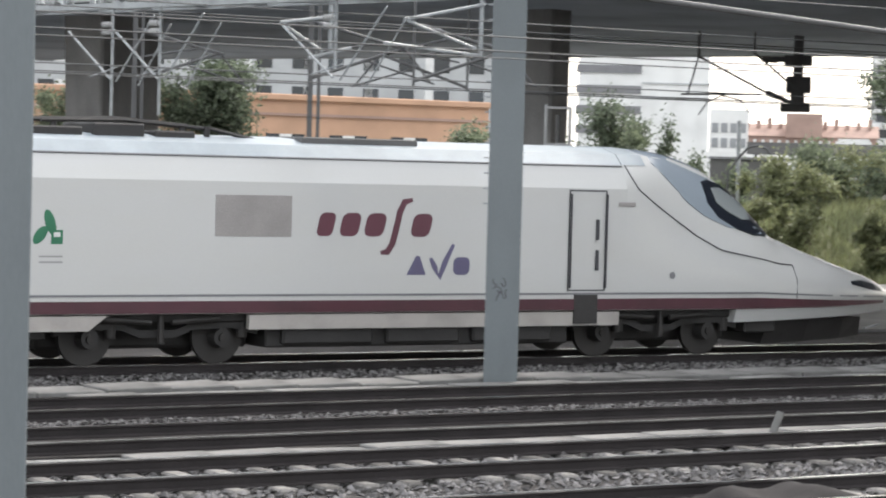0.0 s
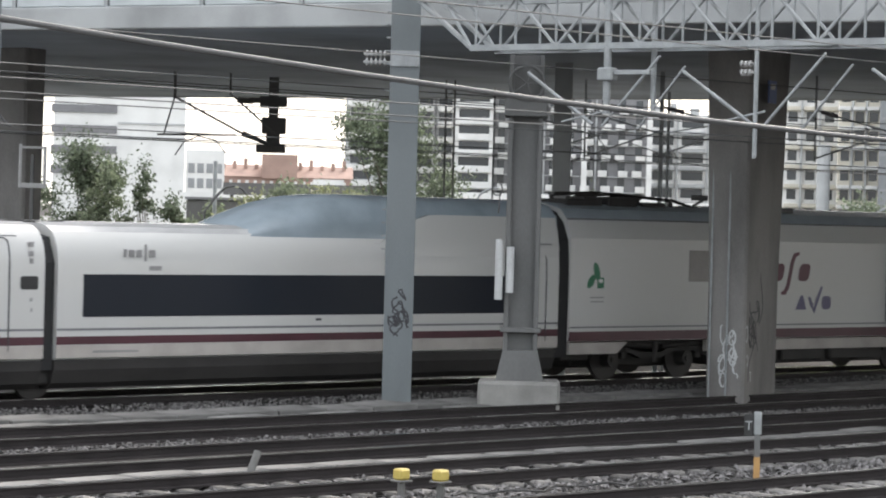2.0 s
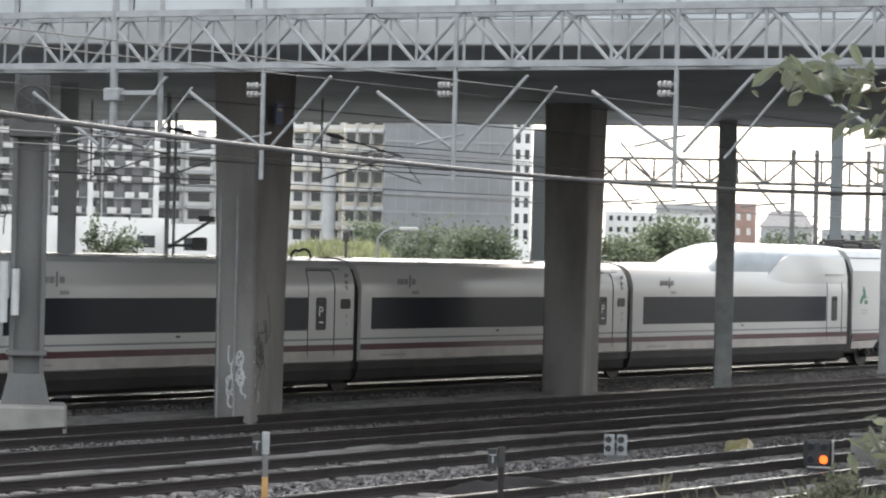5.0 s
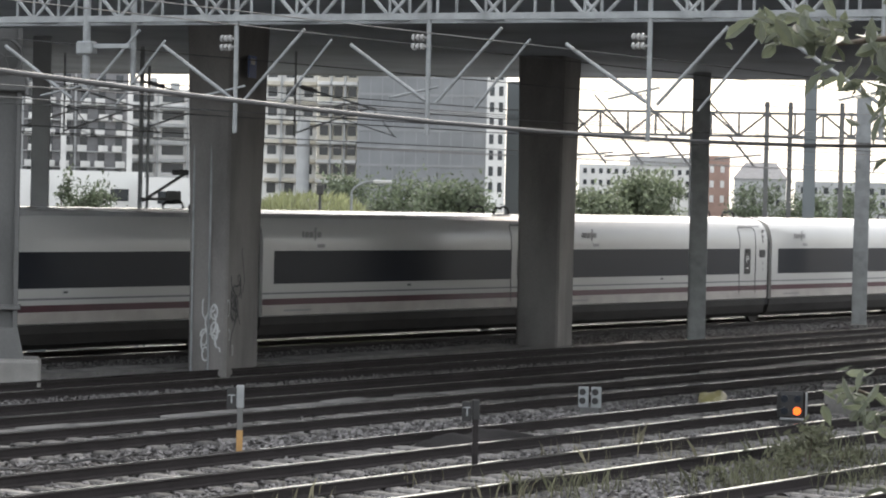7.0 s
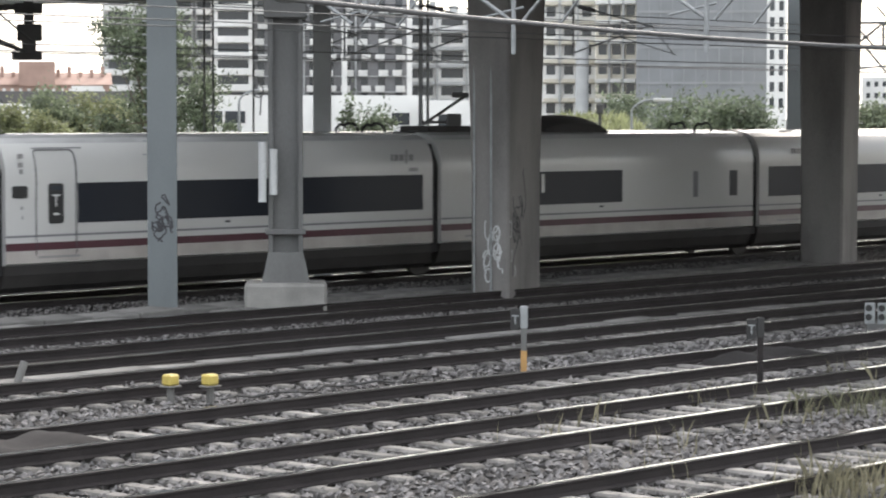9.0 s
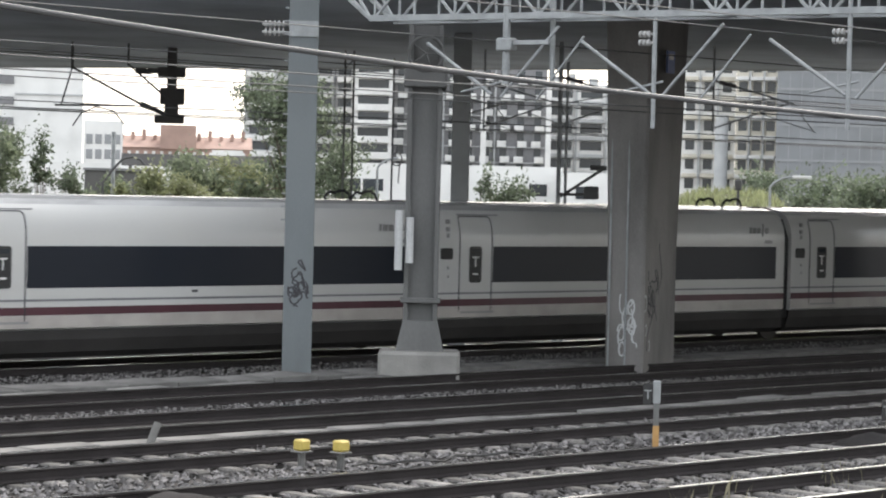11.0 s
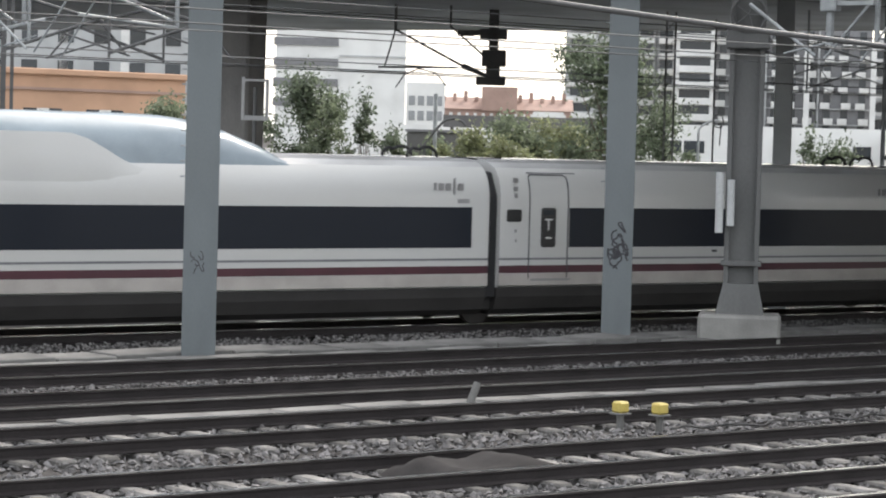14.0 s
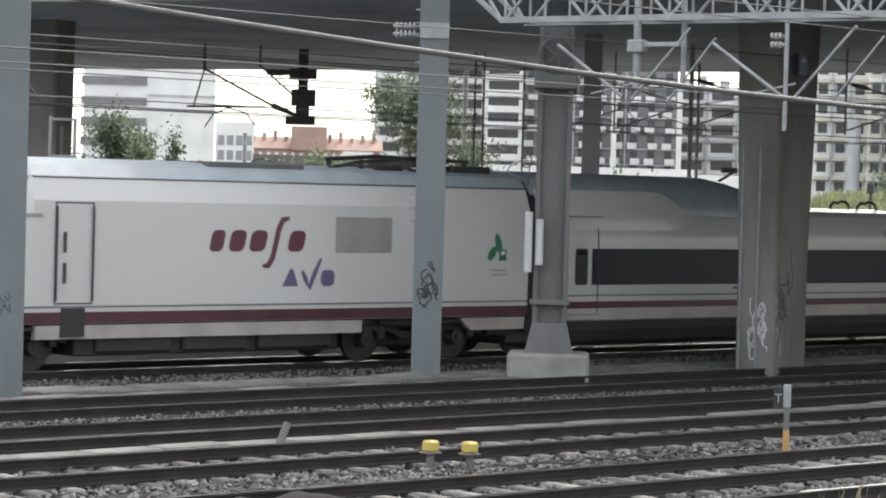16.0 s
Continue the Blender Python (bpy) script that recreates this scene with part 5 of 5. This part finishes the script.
def flats(az0, az1, d, h, sh, label, wall, rail_m, cols, turn=0.0, bw=.36, bh=.34, glass=.33):
    """A block of flats with a balcony and a window in each bay."""
    wide = 2 * d * math.tan(radians((az1 - az0) / 2))
    o = thing("apartment_building", label, "apartment building", "apartment buildings", m=facing((az0 + az1) / 2, d, turn))
    part("wall", boxm(-wide / 2, wide / 2, 0, 14, 0, h), wall, o)
    slab = finish("balcony", boxm(-wide / cols * bw, wide / cols * bw, -1.4, 0, 0, sh * bh, bev=.04), rail_m)
    gap = finish("window", boxm(-wide / cols * glass, wide / cols * glass, -.06, .06, 0, sh * .52), M_WINDOW)
    edge = finish("floor_edge", boxm(-wide / 2, wide / 2, -.5, 0, 0, .26), M_BGREY if wall is M_BDARK else rail_m)
    pier_ = finish("wall_pier", boxm(-.16, .16, -.9, 0, 0, h), M_BGREY if wall is not M_BGREY else M_BDARK)
    for r in range(int(h / sh)):
        e = new("floor_edge", edge)
        e.parent, e.location = o, (0, 0, r * sh - .14)
        for c in range(cols):
            x = -wide / 2 + wide * (c + .5) / cols
            shift = (.1 if (r + c) % 2 else -.1) * wide / cols if cols > 6 else 0
            for me, nm, dz, dx in ((slab, "balcony", 0, shift), (gap, "window", sh * .42, 0)):
                b = new(nm, me)
                b.parent, b.location = o, (x + dx, 0, r * sh + dz)
    for c in range(1, cols):
        if cols < 6 or c % 3 == 0:
            b = new("wall_pier", pier_)
            b.parent, b.location = o, (-wide / 2 + wide * c / cols, 0, 0)
    return o


flats(40.55, 41.25, 470, 30, 2.9, "white apartment building end with stacked balconies", M_BGREY, M_BWHITE, 1, 0, .45)
flats(41.25, 43.0, 485, 30, 2.9, "grey apartment building with shaded balconies", M_BGREY, M_BWHITE, 4, 0, .4)
flats(43.0, 43.85, 465, 30, 2.9, "white apartment building with glazed balcony bays", M_BWHITE, M_BWHITE, 1, 0, .42, .4, .4)
flats(43.85, 47.3, 480, 26.5, 2.9, "dark apartment building with rows of white square balconies", M_BDARK, M_BWHITE, 9, 0, .27, .4, .2)
fin = finish("fin", boxm(-.5, .5, -1.6, 0, 0, 22.5), M_BWHITE)
for az in (45.9, 47.35):
    f_ = tagged(new("white_fin", fin), "white vertical wall fin of the apartment block", "wall fin", "wall fins")
    f_.matrix_basis = facing(az, 477, 0)
roofed = flats(47.3, 49.3, 500, 24.4, 3.4, "white building with wide windows", M_BWHITE, M_BGREY, 3, 0, .42, .2, .36)
for x0, x1, h_ in ((-8.2, -6.4, 1.6), (-4.4, -3.2, 2.2), (-.6, 1.2, 1.3), (3.6, 8.4, 3.0)):
    part("roof_box", boxm(x0, x1, 1, 4, 24.4, 24.4 + h_, bev=.05), M_BGREY, roofed)
flats(50.3, 51.5, 440, 27, 3.3, "white building with recessed windows and stair bay", M_BWHITE, M_CREAM, 3, 0, .4, .2, .25)
stairs = thing("stair_tower", "round grey stair tower beside the pale buildings", "stair tower", m=facing(51.2, 430, 0))
part("shaft", tubem((0, 0, 0), (0, 0, 17), 1.1, n=20), M_BGREY, stairs)
flats(51.5, 52.43, 435, 27, 3.3, "cream building with rows of small windows", M_CREAM, M_BWHITE, 3, -6, .42, .18, .3)
tower = thing("grey_office_block", "large plain grey office block with faint bands", "building", m=facing(53.9, 420, 0))
part("wall", boxm(-11.0, 10.7, 0, 16, 0, 26), M_GLASSY, tower)
for i in range(7):
    part("band", boxm(-11.05, 10.75, -.12, .02, 6.5 + i * 2.9, 6.9 + i * 2.9), M_CURTAIN, tower)
    for j in range(12):
        part("mullion", boxm(-10.9 + j * 1.9, -10.75 + j * 1.9, -.1, .02, 6.9 + i * 2.9, 9.4 + i * 2.9), M_CURTAIN, tower)
slim = thing("slim_block", "slim pale block with dark windows", "building", m=facing(55.5, 400, 0))
part("wall", boxm(-1.5, 1.5, 0, 10, 0, 26), M_BWHITE, slim)
windows(slim, 8, 2, -1.4, 1.4, 5, 25, .7, 1.5)
shed = thing("white_shed", "long low white shed with a dark window strip", "building", m=facing(44.8, 170, 3))
part("wall", boxm(-8.5, 8.6, 0, 10, 0, 5.55), M_BWHITE, shed)
part("window", boxm(-6.2, -3.3, -.03, .05, 3.7, 4.5), M_WINDOW, shed)
part("window_bar", boxm(-4.8, -4.65, -.05, .05, 3.7, 4.5), M_BWHITE, shed)
part("window", boxm(6.4, 7.6, -.03, .05, 3.6, 4.4), M_WINDOW, shed)
shed2 = thing("white_shed", "low white shed with barred windows", "building", m=facing(48.2, 165, 0))
part("wall", boxm(-1.6, 5.5, 0, 10, 0, 5.2), M_BWHITE, shed2)
part("window", boxm(-.6, .6, -.03, .05, 3.5, 4.3), M_WINDOW, shed2)
far = thing("distant_housing", "distant pale housing blocks", "building", m=facing(58.7, 560, 0))
part("wall", boxm(-13, 12, 0, 10, 0, 12.6), M_BWHITE, far)
part("roof", boxm(-2, 12, -.3, 10, 12.6, 14.4), M_BGREY, far)
windows(far, 3, 14, -12.5, 11.5, 5.0, 12.4, .8, 1.1)
brick2 = thing("distant_brick_block", "distant reddish brick block", "building", m=facing(60.5, 520, 0))
part("wall", boxm(-3.0, 2.0, 0, 10, 0, 14.2), M_BRICK, brick2)
windows(brick2, 3, 2, -2.6, 1.6, 4.0, 13, .8, 1.4, M_SHUTTER)
grey2 = thing("distant_roofs", "distant grey houses with dark hipped roof", "building", m=facing(61.4, 500, 0))
part("wall", boxm(-5, 5, 0, 10, 0, 9.5), M_BGREY, grey2)
part("roof", loft([[(-5.3, -.4, 9.5), (5.3, -.4, 9.5), (5.3, 10, 9.5), (-5.3, 10, 9.5)], [(-3, 4, 12.6), (3, 4, 12.6), (3, 6, 12.6), (-3, 6, 12.6)]]), M_BDARK, grey2)
windows(grey2, 2, 4, -4.6, 4.6, 3.6, 9.0, .8, 1.2)
grey3 = thing("distant_houses", "distant pale houses in a row", "building", m=facing(63.6, 480, 0))
part("wall", boxm(-12, 14, 0, 10, 0, 9.0), M_BGREY, grey3)
windows(grey3, 2, 12, -11.5, 13.5, 3.6, 8.6, .9, 1.2)

# second lattice gantry further along the line
gx, gy_ = at(56.6, 112)
gant2 = thing("lattice_gantry", "dark lattice gantry far along the line", "gantry", m=pose(gx, gy_, 0, 0, 0, -62))
for z in (6.9, 7.9):
    part("chord", boxm(0, 26, -.06, .06, z - .055, z + .055), M_CMAST, gant2)
for i in range(22):
    part("upright", boxm(i * 1.2 - .05, i * 1.2 + .05, -.05, .05, 6.9, 7.9), M_CMAST, gant2)
    part("brace", tubem((i * 1.2, 0, 6.9 if i % 2 else 7.9), (i * 1.2 + 1.2, 0, 7.9 if i % 2 else 6.9), .055, n=5), M_CMAST, gant2)
for x in (.3, 6.4, 9.6, 10.6, 12.8, 17.5):
    part("leg", boxm(x - .1, x + .1, -.1, .1, -.3, 8.4 if x > 9 else 7.0), M_CMAST, gant2)
for x in (1.6, 3.2, 5.2, 8.0, 14.6):
    part("arm", tubem((x, 0, 6.9), (x + 1.1, 0, 5.6), .05, n=6), M_CMAST, gant2)
    part("arm", tubem((x - .6, 0, 5.9), (x + 1.4, 0, 6.1), .04, n=6), M_CMAST, gant2)
    part("arm", tubem((x + .4, 0, 6.9), (x - 1.1, 0, 8.6), .045, n=6), M_CMAST, gant2)
steel_mast(*at(62.47, 110), .5, .45, 9.4, -60, "grey steel mast further along the line", rungs=False)

def grass_bank(az0, az1, peak, spread, high, d0, label, material):
    """A low earth bank with an uneven crest along the far side of the tracks."""
    o = thing("grass_bank", label, "bank", kind="structure")
    secs = []
    n = int((az1 - az0) / .35) + 1
    for i in range(n):
        az = az0 + i * .35
        hh = high * math.exp(-((az - peak) / spread) ** 4) + .08 * math.sin(i * 1.7)
        q = []
        for d, k in ((d0, 0), (d0 + 8, .7), (d0 + 16, 1), (d0 + 28, .9), (d0 + 46, 0)):
            x, y = at(az, d)
            q.append((x, y, -.25 + hh * k))
        x, y = at(az, d0 + 23)
        q.append((x, y, -.4))
        secs.append(q)
    part("slope", loft(secs), material, o, smooth=True)


grass_bank(48.5, 56.9, 51.4, 1.95, 4.0, 84, "low dull green grass bank beyond the train", M_BANK)
grass_bank(36.4, 43.5, 40.0, 3.4, 2.6, 92, "low yellow-green grass verge beyond the train", M_HILL)

def bank_grass(n, az0, az1, peak, spread, high, d0, seed):
    """Long grass blades standing on the slope of a bank."""
    rng = np.random.default_rng(seed)
    az, u = rng.uniform(az0, az1, n), rng.uniform(0, 22, n)
    d = d0 + u
    z = -.3 + high * np.exp(-((az - peak) / spread) ** 4) * np.interp(u, [0, 8, 16, 28], [0, .7, 1, .9])
    c = np.stack([d * np.sin(np.radians(az)), d * np.cos(np.radians(az)), z], 1)
    hh = rng.uniform(.15, .55, n)
    tip = c + np.concatenate([rng.normal(0, .3, (n, 2)) * hh[:, None], hh[:, None]], 1)
    wv = np.concatenate([rng.normal(0, .035, (n, 2)), np.zeros((n, 1))], 1)
    me = bpy.data.meshes.new("bank_grass")
    me.from_pydata(np.stack([c - wv, c + wv, tip], 1).reshape(-1, 3).tolist(), [], np.arange(3 * n).reshape(-1, 3).tolist())
    me.materials.append(M_LEAF3)
    tagged(new("bank_grass", me), "yellow-green long grass on the verge", "grass", kind="stuff")


bank_grass(16000, 36.6, 43.2, 40.0, 3.4, 2.6, 92, 41)
bank_grass(9000, 49.2, 54.0, 51.4, 1.95, 4.0, 84, 42)

tree(26.0, 116, 8.8, 3.9, 1, 9500, .18)
tree(22.9, 124, 7.6, 3.0, 2, 3000, .2, material=M_LEAF2)
tree(31.75, 124, 6.0, 2.9, 3, 3000, .17, low=.1, material=M_LEAF2)
tree(34.75, 110, 7.1, 3.0, 4, 5200, .16, low=.1)
tree(35.35, 104, 5.8, 2.0, 44, 2600, .15, low=.1, material=M_LEAF2)
tree(36.1, 104, 6.2, .9, 5, 900, .14)
tree(36.75, 106, 4.8, 1.5, 6, 1200, .14, low=.05)
tree(41.7, 106, 9.0, 4.1, 7, 5400, .165)
tree(42.7, 101, 5.7, 2.4, 71, 3000, .16, low=.1)
tree(46.0, 96, 5.0, .9, 8, 1100, .12, low=.05)
tree(46.5, 97, 4.5, 2.3, 83, 3200, .12, low=.02, label="low leafy bush before the white shed", bush=True)
tree(46.8, 98, 4.6, 1.6, 81, 1500, .13, low=.05)
for k, (az, h, w) in enumerate(((38.5, 4.7, 2.3), (39.3, 5.4, 2.7), (40.1, 5.2, 2.6), (40.8, 5.1, 2.4), (41.5, 4.9, 2.4), (37.7, 4.3, 2.0))):
    tree(az, 106 + 2 * k, h, w, 20 + k, 3400, .17, low=.02, material=M_LEAF2 if k % 2 else M_LEAF3, label="leafy bush behind the train's track", bush=True)
for k, (az, d, h, w) in enumerate(((39.2, 97, 4.3, 1.8), (40.75, 94, 2.7, 1.2), (38.2, 98, 3.0, 1.6), (42.2, 96, 3.0, 1.8))):
    tree(az, d, h, w, 60 + k, 3200, .15, low=.02, material=M_LEAF3, label="light green bush on the dry verge", bush=True)
for k, (az, d, h, w) in enumerate(((52.5, 140, 5.6, 4.0), (53.3, 125, 5.1, 3.5), (54.2, 120, 5.0, 3.6), (55.0, 118, 5.2, 3.4), (58.0, 125, 4.9, 3.0), (58.7, 130, 5.7, 3.4), (59.3, 128, 5.9, 3.0), (61.2, 170, 5.6, 4), (62.3, 170, 5.2, 4), (63.4, 160, 5.4, 4))):
    tree(az, d, h, w, 30 + k, 2400, .2, low=.05, material=M_LEAF2 if k in (4, 5, 6) else M_LEAF)

# branches close by, at the end of the path's turn
nx, ny = at(66.5, 9.0)
near = thing("near_tree", "overhanging green branches close to the viewpoint", "tree", m=pose(nx, ny, -.3, 0, 0, -66))
b = bmesh.new()
tube(b, (.5, .4, 0), (.45, .4, 5.5), .11, .08)
tube(b, (.45, .4, 4.9), (-.55, 0, 4.75), .025, .008)
tube(b, (.45, .4, 3.2), (-.45, 0, 3.55), .02, .006)
part("trunk", b, M_BARK, near)
foliage(near, "crown", [(-.62, 0, 4.78, .2, .3, .06), (-.35, 0, 4.64, .24, .3, .13), (-.05, 0, 4.58, .3, .3, .22), (.1, 0, 4.42, .22, .3, .22), (-.1, 0, 4.3, .14, .2, .1), (-.8, .1, 4.84, .1, .2, .03)], 620, .046, M_LEAF4, 5, True)
foliage(near, "low_branch", [(-.47, 0, 3.54, .1, .2, .05), (-.36, 0, 3.48, .14, .2, .08), (-.14, 0, 3.4, .22, .2, .12), (-.18, 0, 3.22, .16, .2, .1), (.05, 0, 3.3, .2, .2, .2)], 260, .04, M_LEAF4, 6, True)


def weeds(name, n, x0, x1, y0, y1, h0, h1, material, seed, label):
    """Loose blades that lean in all directions, denser in patches."""
    rng = np.random.default_rng(seed)
    k = np.stack([rng.uniform(x0, x1, 14), rng.uniform(y0, y1, 14)], 1)
    c = k[rng.integers(0, 14, n)] + rng.normal(0, (x1 - x0) * .07, (n, 2)) * [1, .5]
    c = np.concatenate([c, np.full((n, 1), -.25)], 1)
    hh = rng.uniform(h0, h1, n)
    lean = rng.normal(0, .28, (n, 2)) * hh[:, None]
    mid = c + np.concatenate([lean * .35, hh[:, None] * .6], 1)
    tip = c + np.concatenate([lean, hh[:, None]], 1)
    wv = np.concatenate([rng.normal(0, .006, (n, 2)), np.zeros((n, 1))], 1)
    v = np.stack([c - wv, c + wv, mid + wv * .8, tip, mid - wv * .8], 1).reshape(-1, 3)
    me = bpy.data.meshes.new(name)
    me.from_pydata(v.tolist(), [], np.arange(5 * n).reshape(-1, 5).tolist())
    me.materials.append(material)
    tagged(new(name, me), label, "weeds", kind="stuff")


weeds("dry_grass", 900, 22.5, 27.5, 13.6, 15.4, .2, .5, M_DRY, 3, "dry straw-coloured grass at the edge of the ballast")
weeds("green_weeds", 1500, 29, 38.5, 16.4, 19.8, .12, .45, M_WEED, 4, "dull green weeds growing through the ballast")
weeds("thin_weeds", 90, 33.5, 36.5, 19.6, 22.6, .3, .55, M_DRY, 6, "thin dry weed stalks between the tracks")
weeds("thin_weeds", 130, 23, 31, 16.2, 21.6, .25, .5, M_DRY, 7, "thin dry weed stalks between the tracks")
shrub = thing("leafy_weed", "low leafy green weed leaning over the near rail", "weed", m=pose(34.2, 18.0, -.3))
for dx, dy, hh in ((.55, -.6, .5), (.2, -.2, .45), (-.1, .2, .4), (-.45, .7, .3)):
    part("stem", tubem((dx * .7, dy * .7, 0), (dx, dy, hh), .012, .005), M_BARK, shrub)
foliage(shrub, "leaves", [(.6, -.75, .5, .22, .3, .16), (.35, -.3, .42, .2, .25, .14), (0, .1, .36, .2, .25, .12), (-.3, .5, .3, .2, .25, .1), (-.6, 1.0, .22, .2, .3, .08)], 240, .06, M_WEED, 8, True)

clump = thing("leafy_weed", "tall leafy weed with broad dull leaves by the rail", "weed", m=pose(35.9, 18.7, -.3))
for dx, dy, hh in ((.5, .2, .6), (.1, -.1, .55), (-.4, .1, .45), (-.8, -.2, .4), (.9, .3, .55)):
    part("stem", tubem((dx * .6, dy * .6, 0), (dx, dy, hh), .012, .005), M_BARK, clump)
foliage(clump, "leaves", [(.6, .2, .55, .28, .25, .16), (.15, -.1, .5, .28, .25, .16), (-.4, .1, .4, .28, .25, .14), (-.8, -.2, .36, .25, .25, .12), (1.0, .3, .5, .25, .25, .16)], 420, .075, M_WEED, 18, True)

# small lit ground signal, and its neighbour seen from behind
sgn = thing("ground_signal", "small black ground signal with one lit orange lamp", "signal", m=pose(43.0, 22.68, 0, 0, 0, -62))
part("case", boxm(-.26, .3, -.1, .12, -.12, .42, bev=.07), M_BLACK, sgn)
part("hood", boxm(.27, .31, -.16, .1, -.08, .4, bev=.01), M_GALV, sgn, "pale edge strip")
part("hood", boxm(-.2, .28, -.16, .1, -.12, -.08, bev=.01), M_GALV, sgn)
part("foot", boxm(-.15, .2, -.06, .08, -.3, -.1), M_CMAST, sgn)
part("lens", tubem((.12, -.14, .05), (.12, -.1, .05), .075, n=16), M_SIGNAL, sgn, "lit orange lens")
for x, z in ((-.12, .05), (-.12, .28), (.12, .28)):
    part("lens", tubem((x, -.13, z), (x, -.1, z), .07, n=16), M_GLASS, sgn, "unlit dark lens")
dwf = thing("dwarf_signal", "pale twin dwarf signal with dark round lamps", "signal", m=pose(42.13, 26.6, 0, 0, 0, -58))
dwf.scale = (.72, .72, .72)
for x in (-.17, .17):
    q = part("plate", boxm(x - .14, x + .14, -.05, .06, -.15, .42, bev=.02), M_GALV, dwf)
    for z in (.04, .28):
        part("lamp", tubem((x - .03, -.09, z), (x - .03, -.04, z), .09, n=16), M_BLACK, q)
part("foot", boxm(-.25, .25, -.04, .05, -.3, -.12), M_CMAST, dwf)
cab = thing("relay_cabinet", "grey concrete relay cabinet among the leaves", "cabinet", m=pose(45.9, 23.15, 0, 0, 0, -62))
part("body", boxm(-.28, .3, -.2, .25, -.3, .32, bev=.02), M_PIER, cab)
part("lid", boxm(-.31, .33, -.23, .28, .32, .37, bev=.01), M_PIER, cab)
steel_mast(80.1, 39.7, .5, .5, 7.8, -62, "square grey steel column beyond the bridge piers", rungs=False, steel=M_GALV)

bag = thing("yellow_sack", "crumpled yellow-green plastic sack lying on the ballast", "sack", m=pose(45.9, 26.0, -.1, 0, 0, 20))
q = bmesh.new()
bmesh.ops.create_icosphere(q, subdivisions=3, radius=.5, matrix=Matrix.Diagonal((1.75, .5, .32, 1)))
for v in q.verts:
    v.co += .09 * noise.noise_vector(v.co * 4) + .03 * noise.noise_vector(v.co * 11)
part("sack", q, M_SACK, bag, smooth=True)

motions()
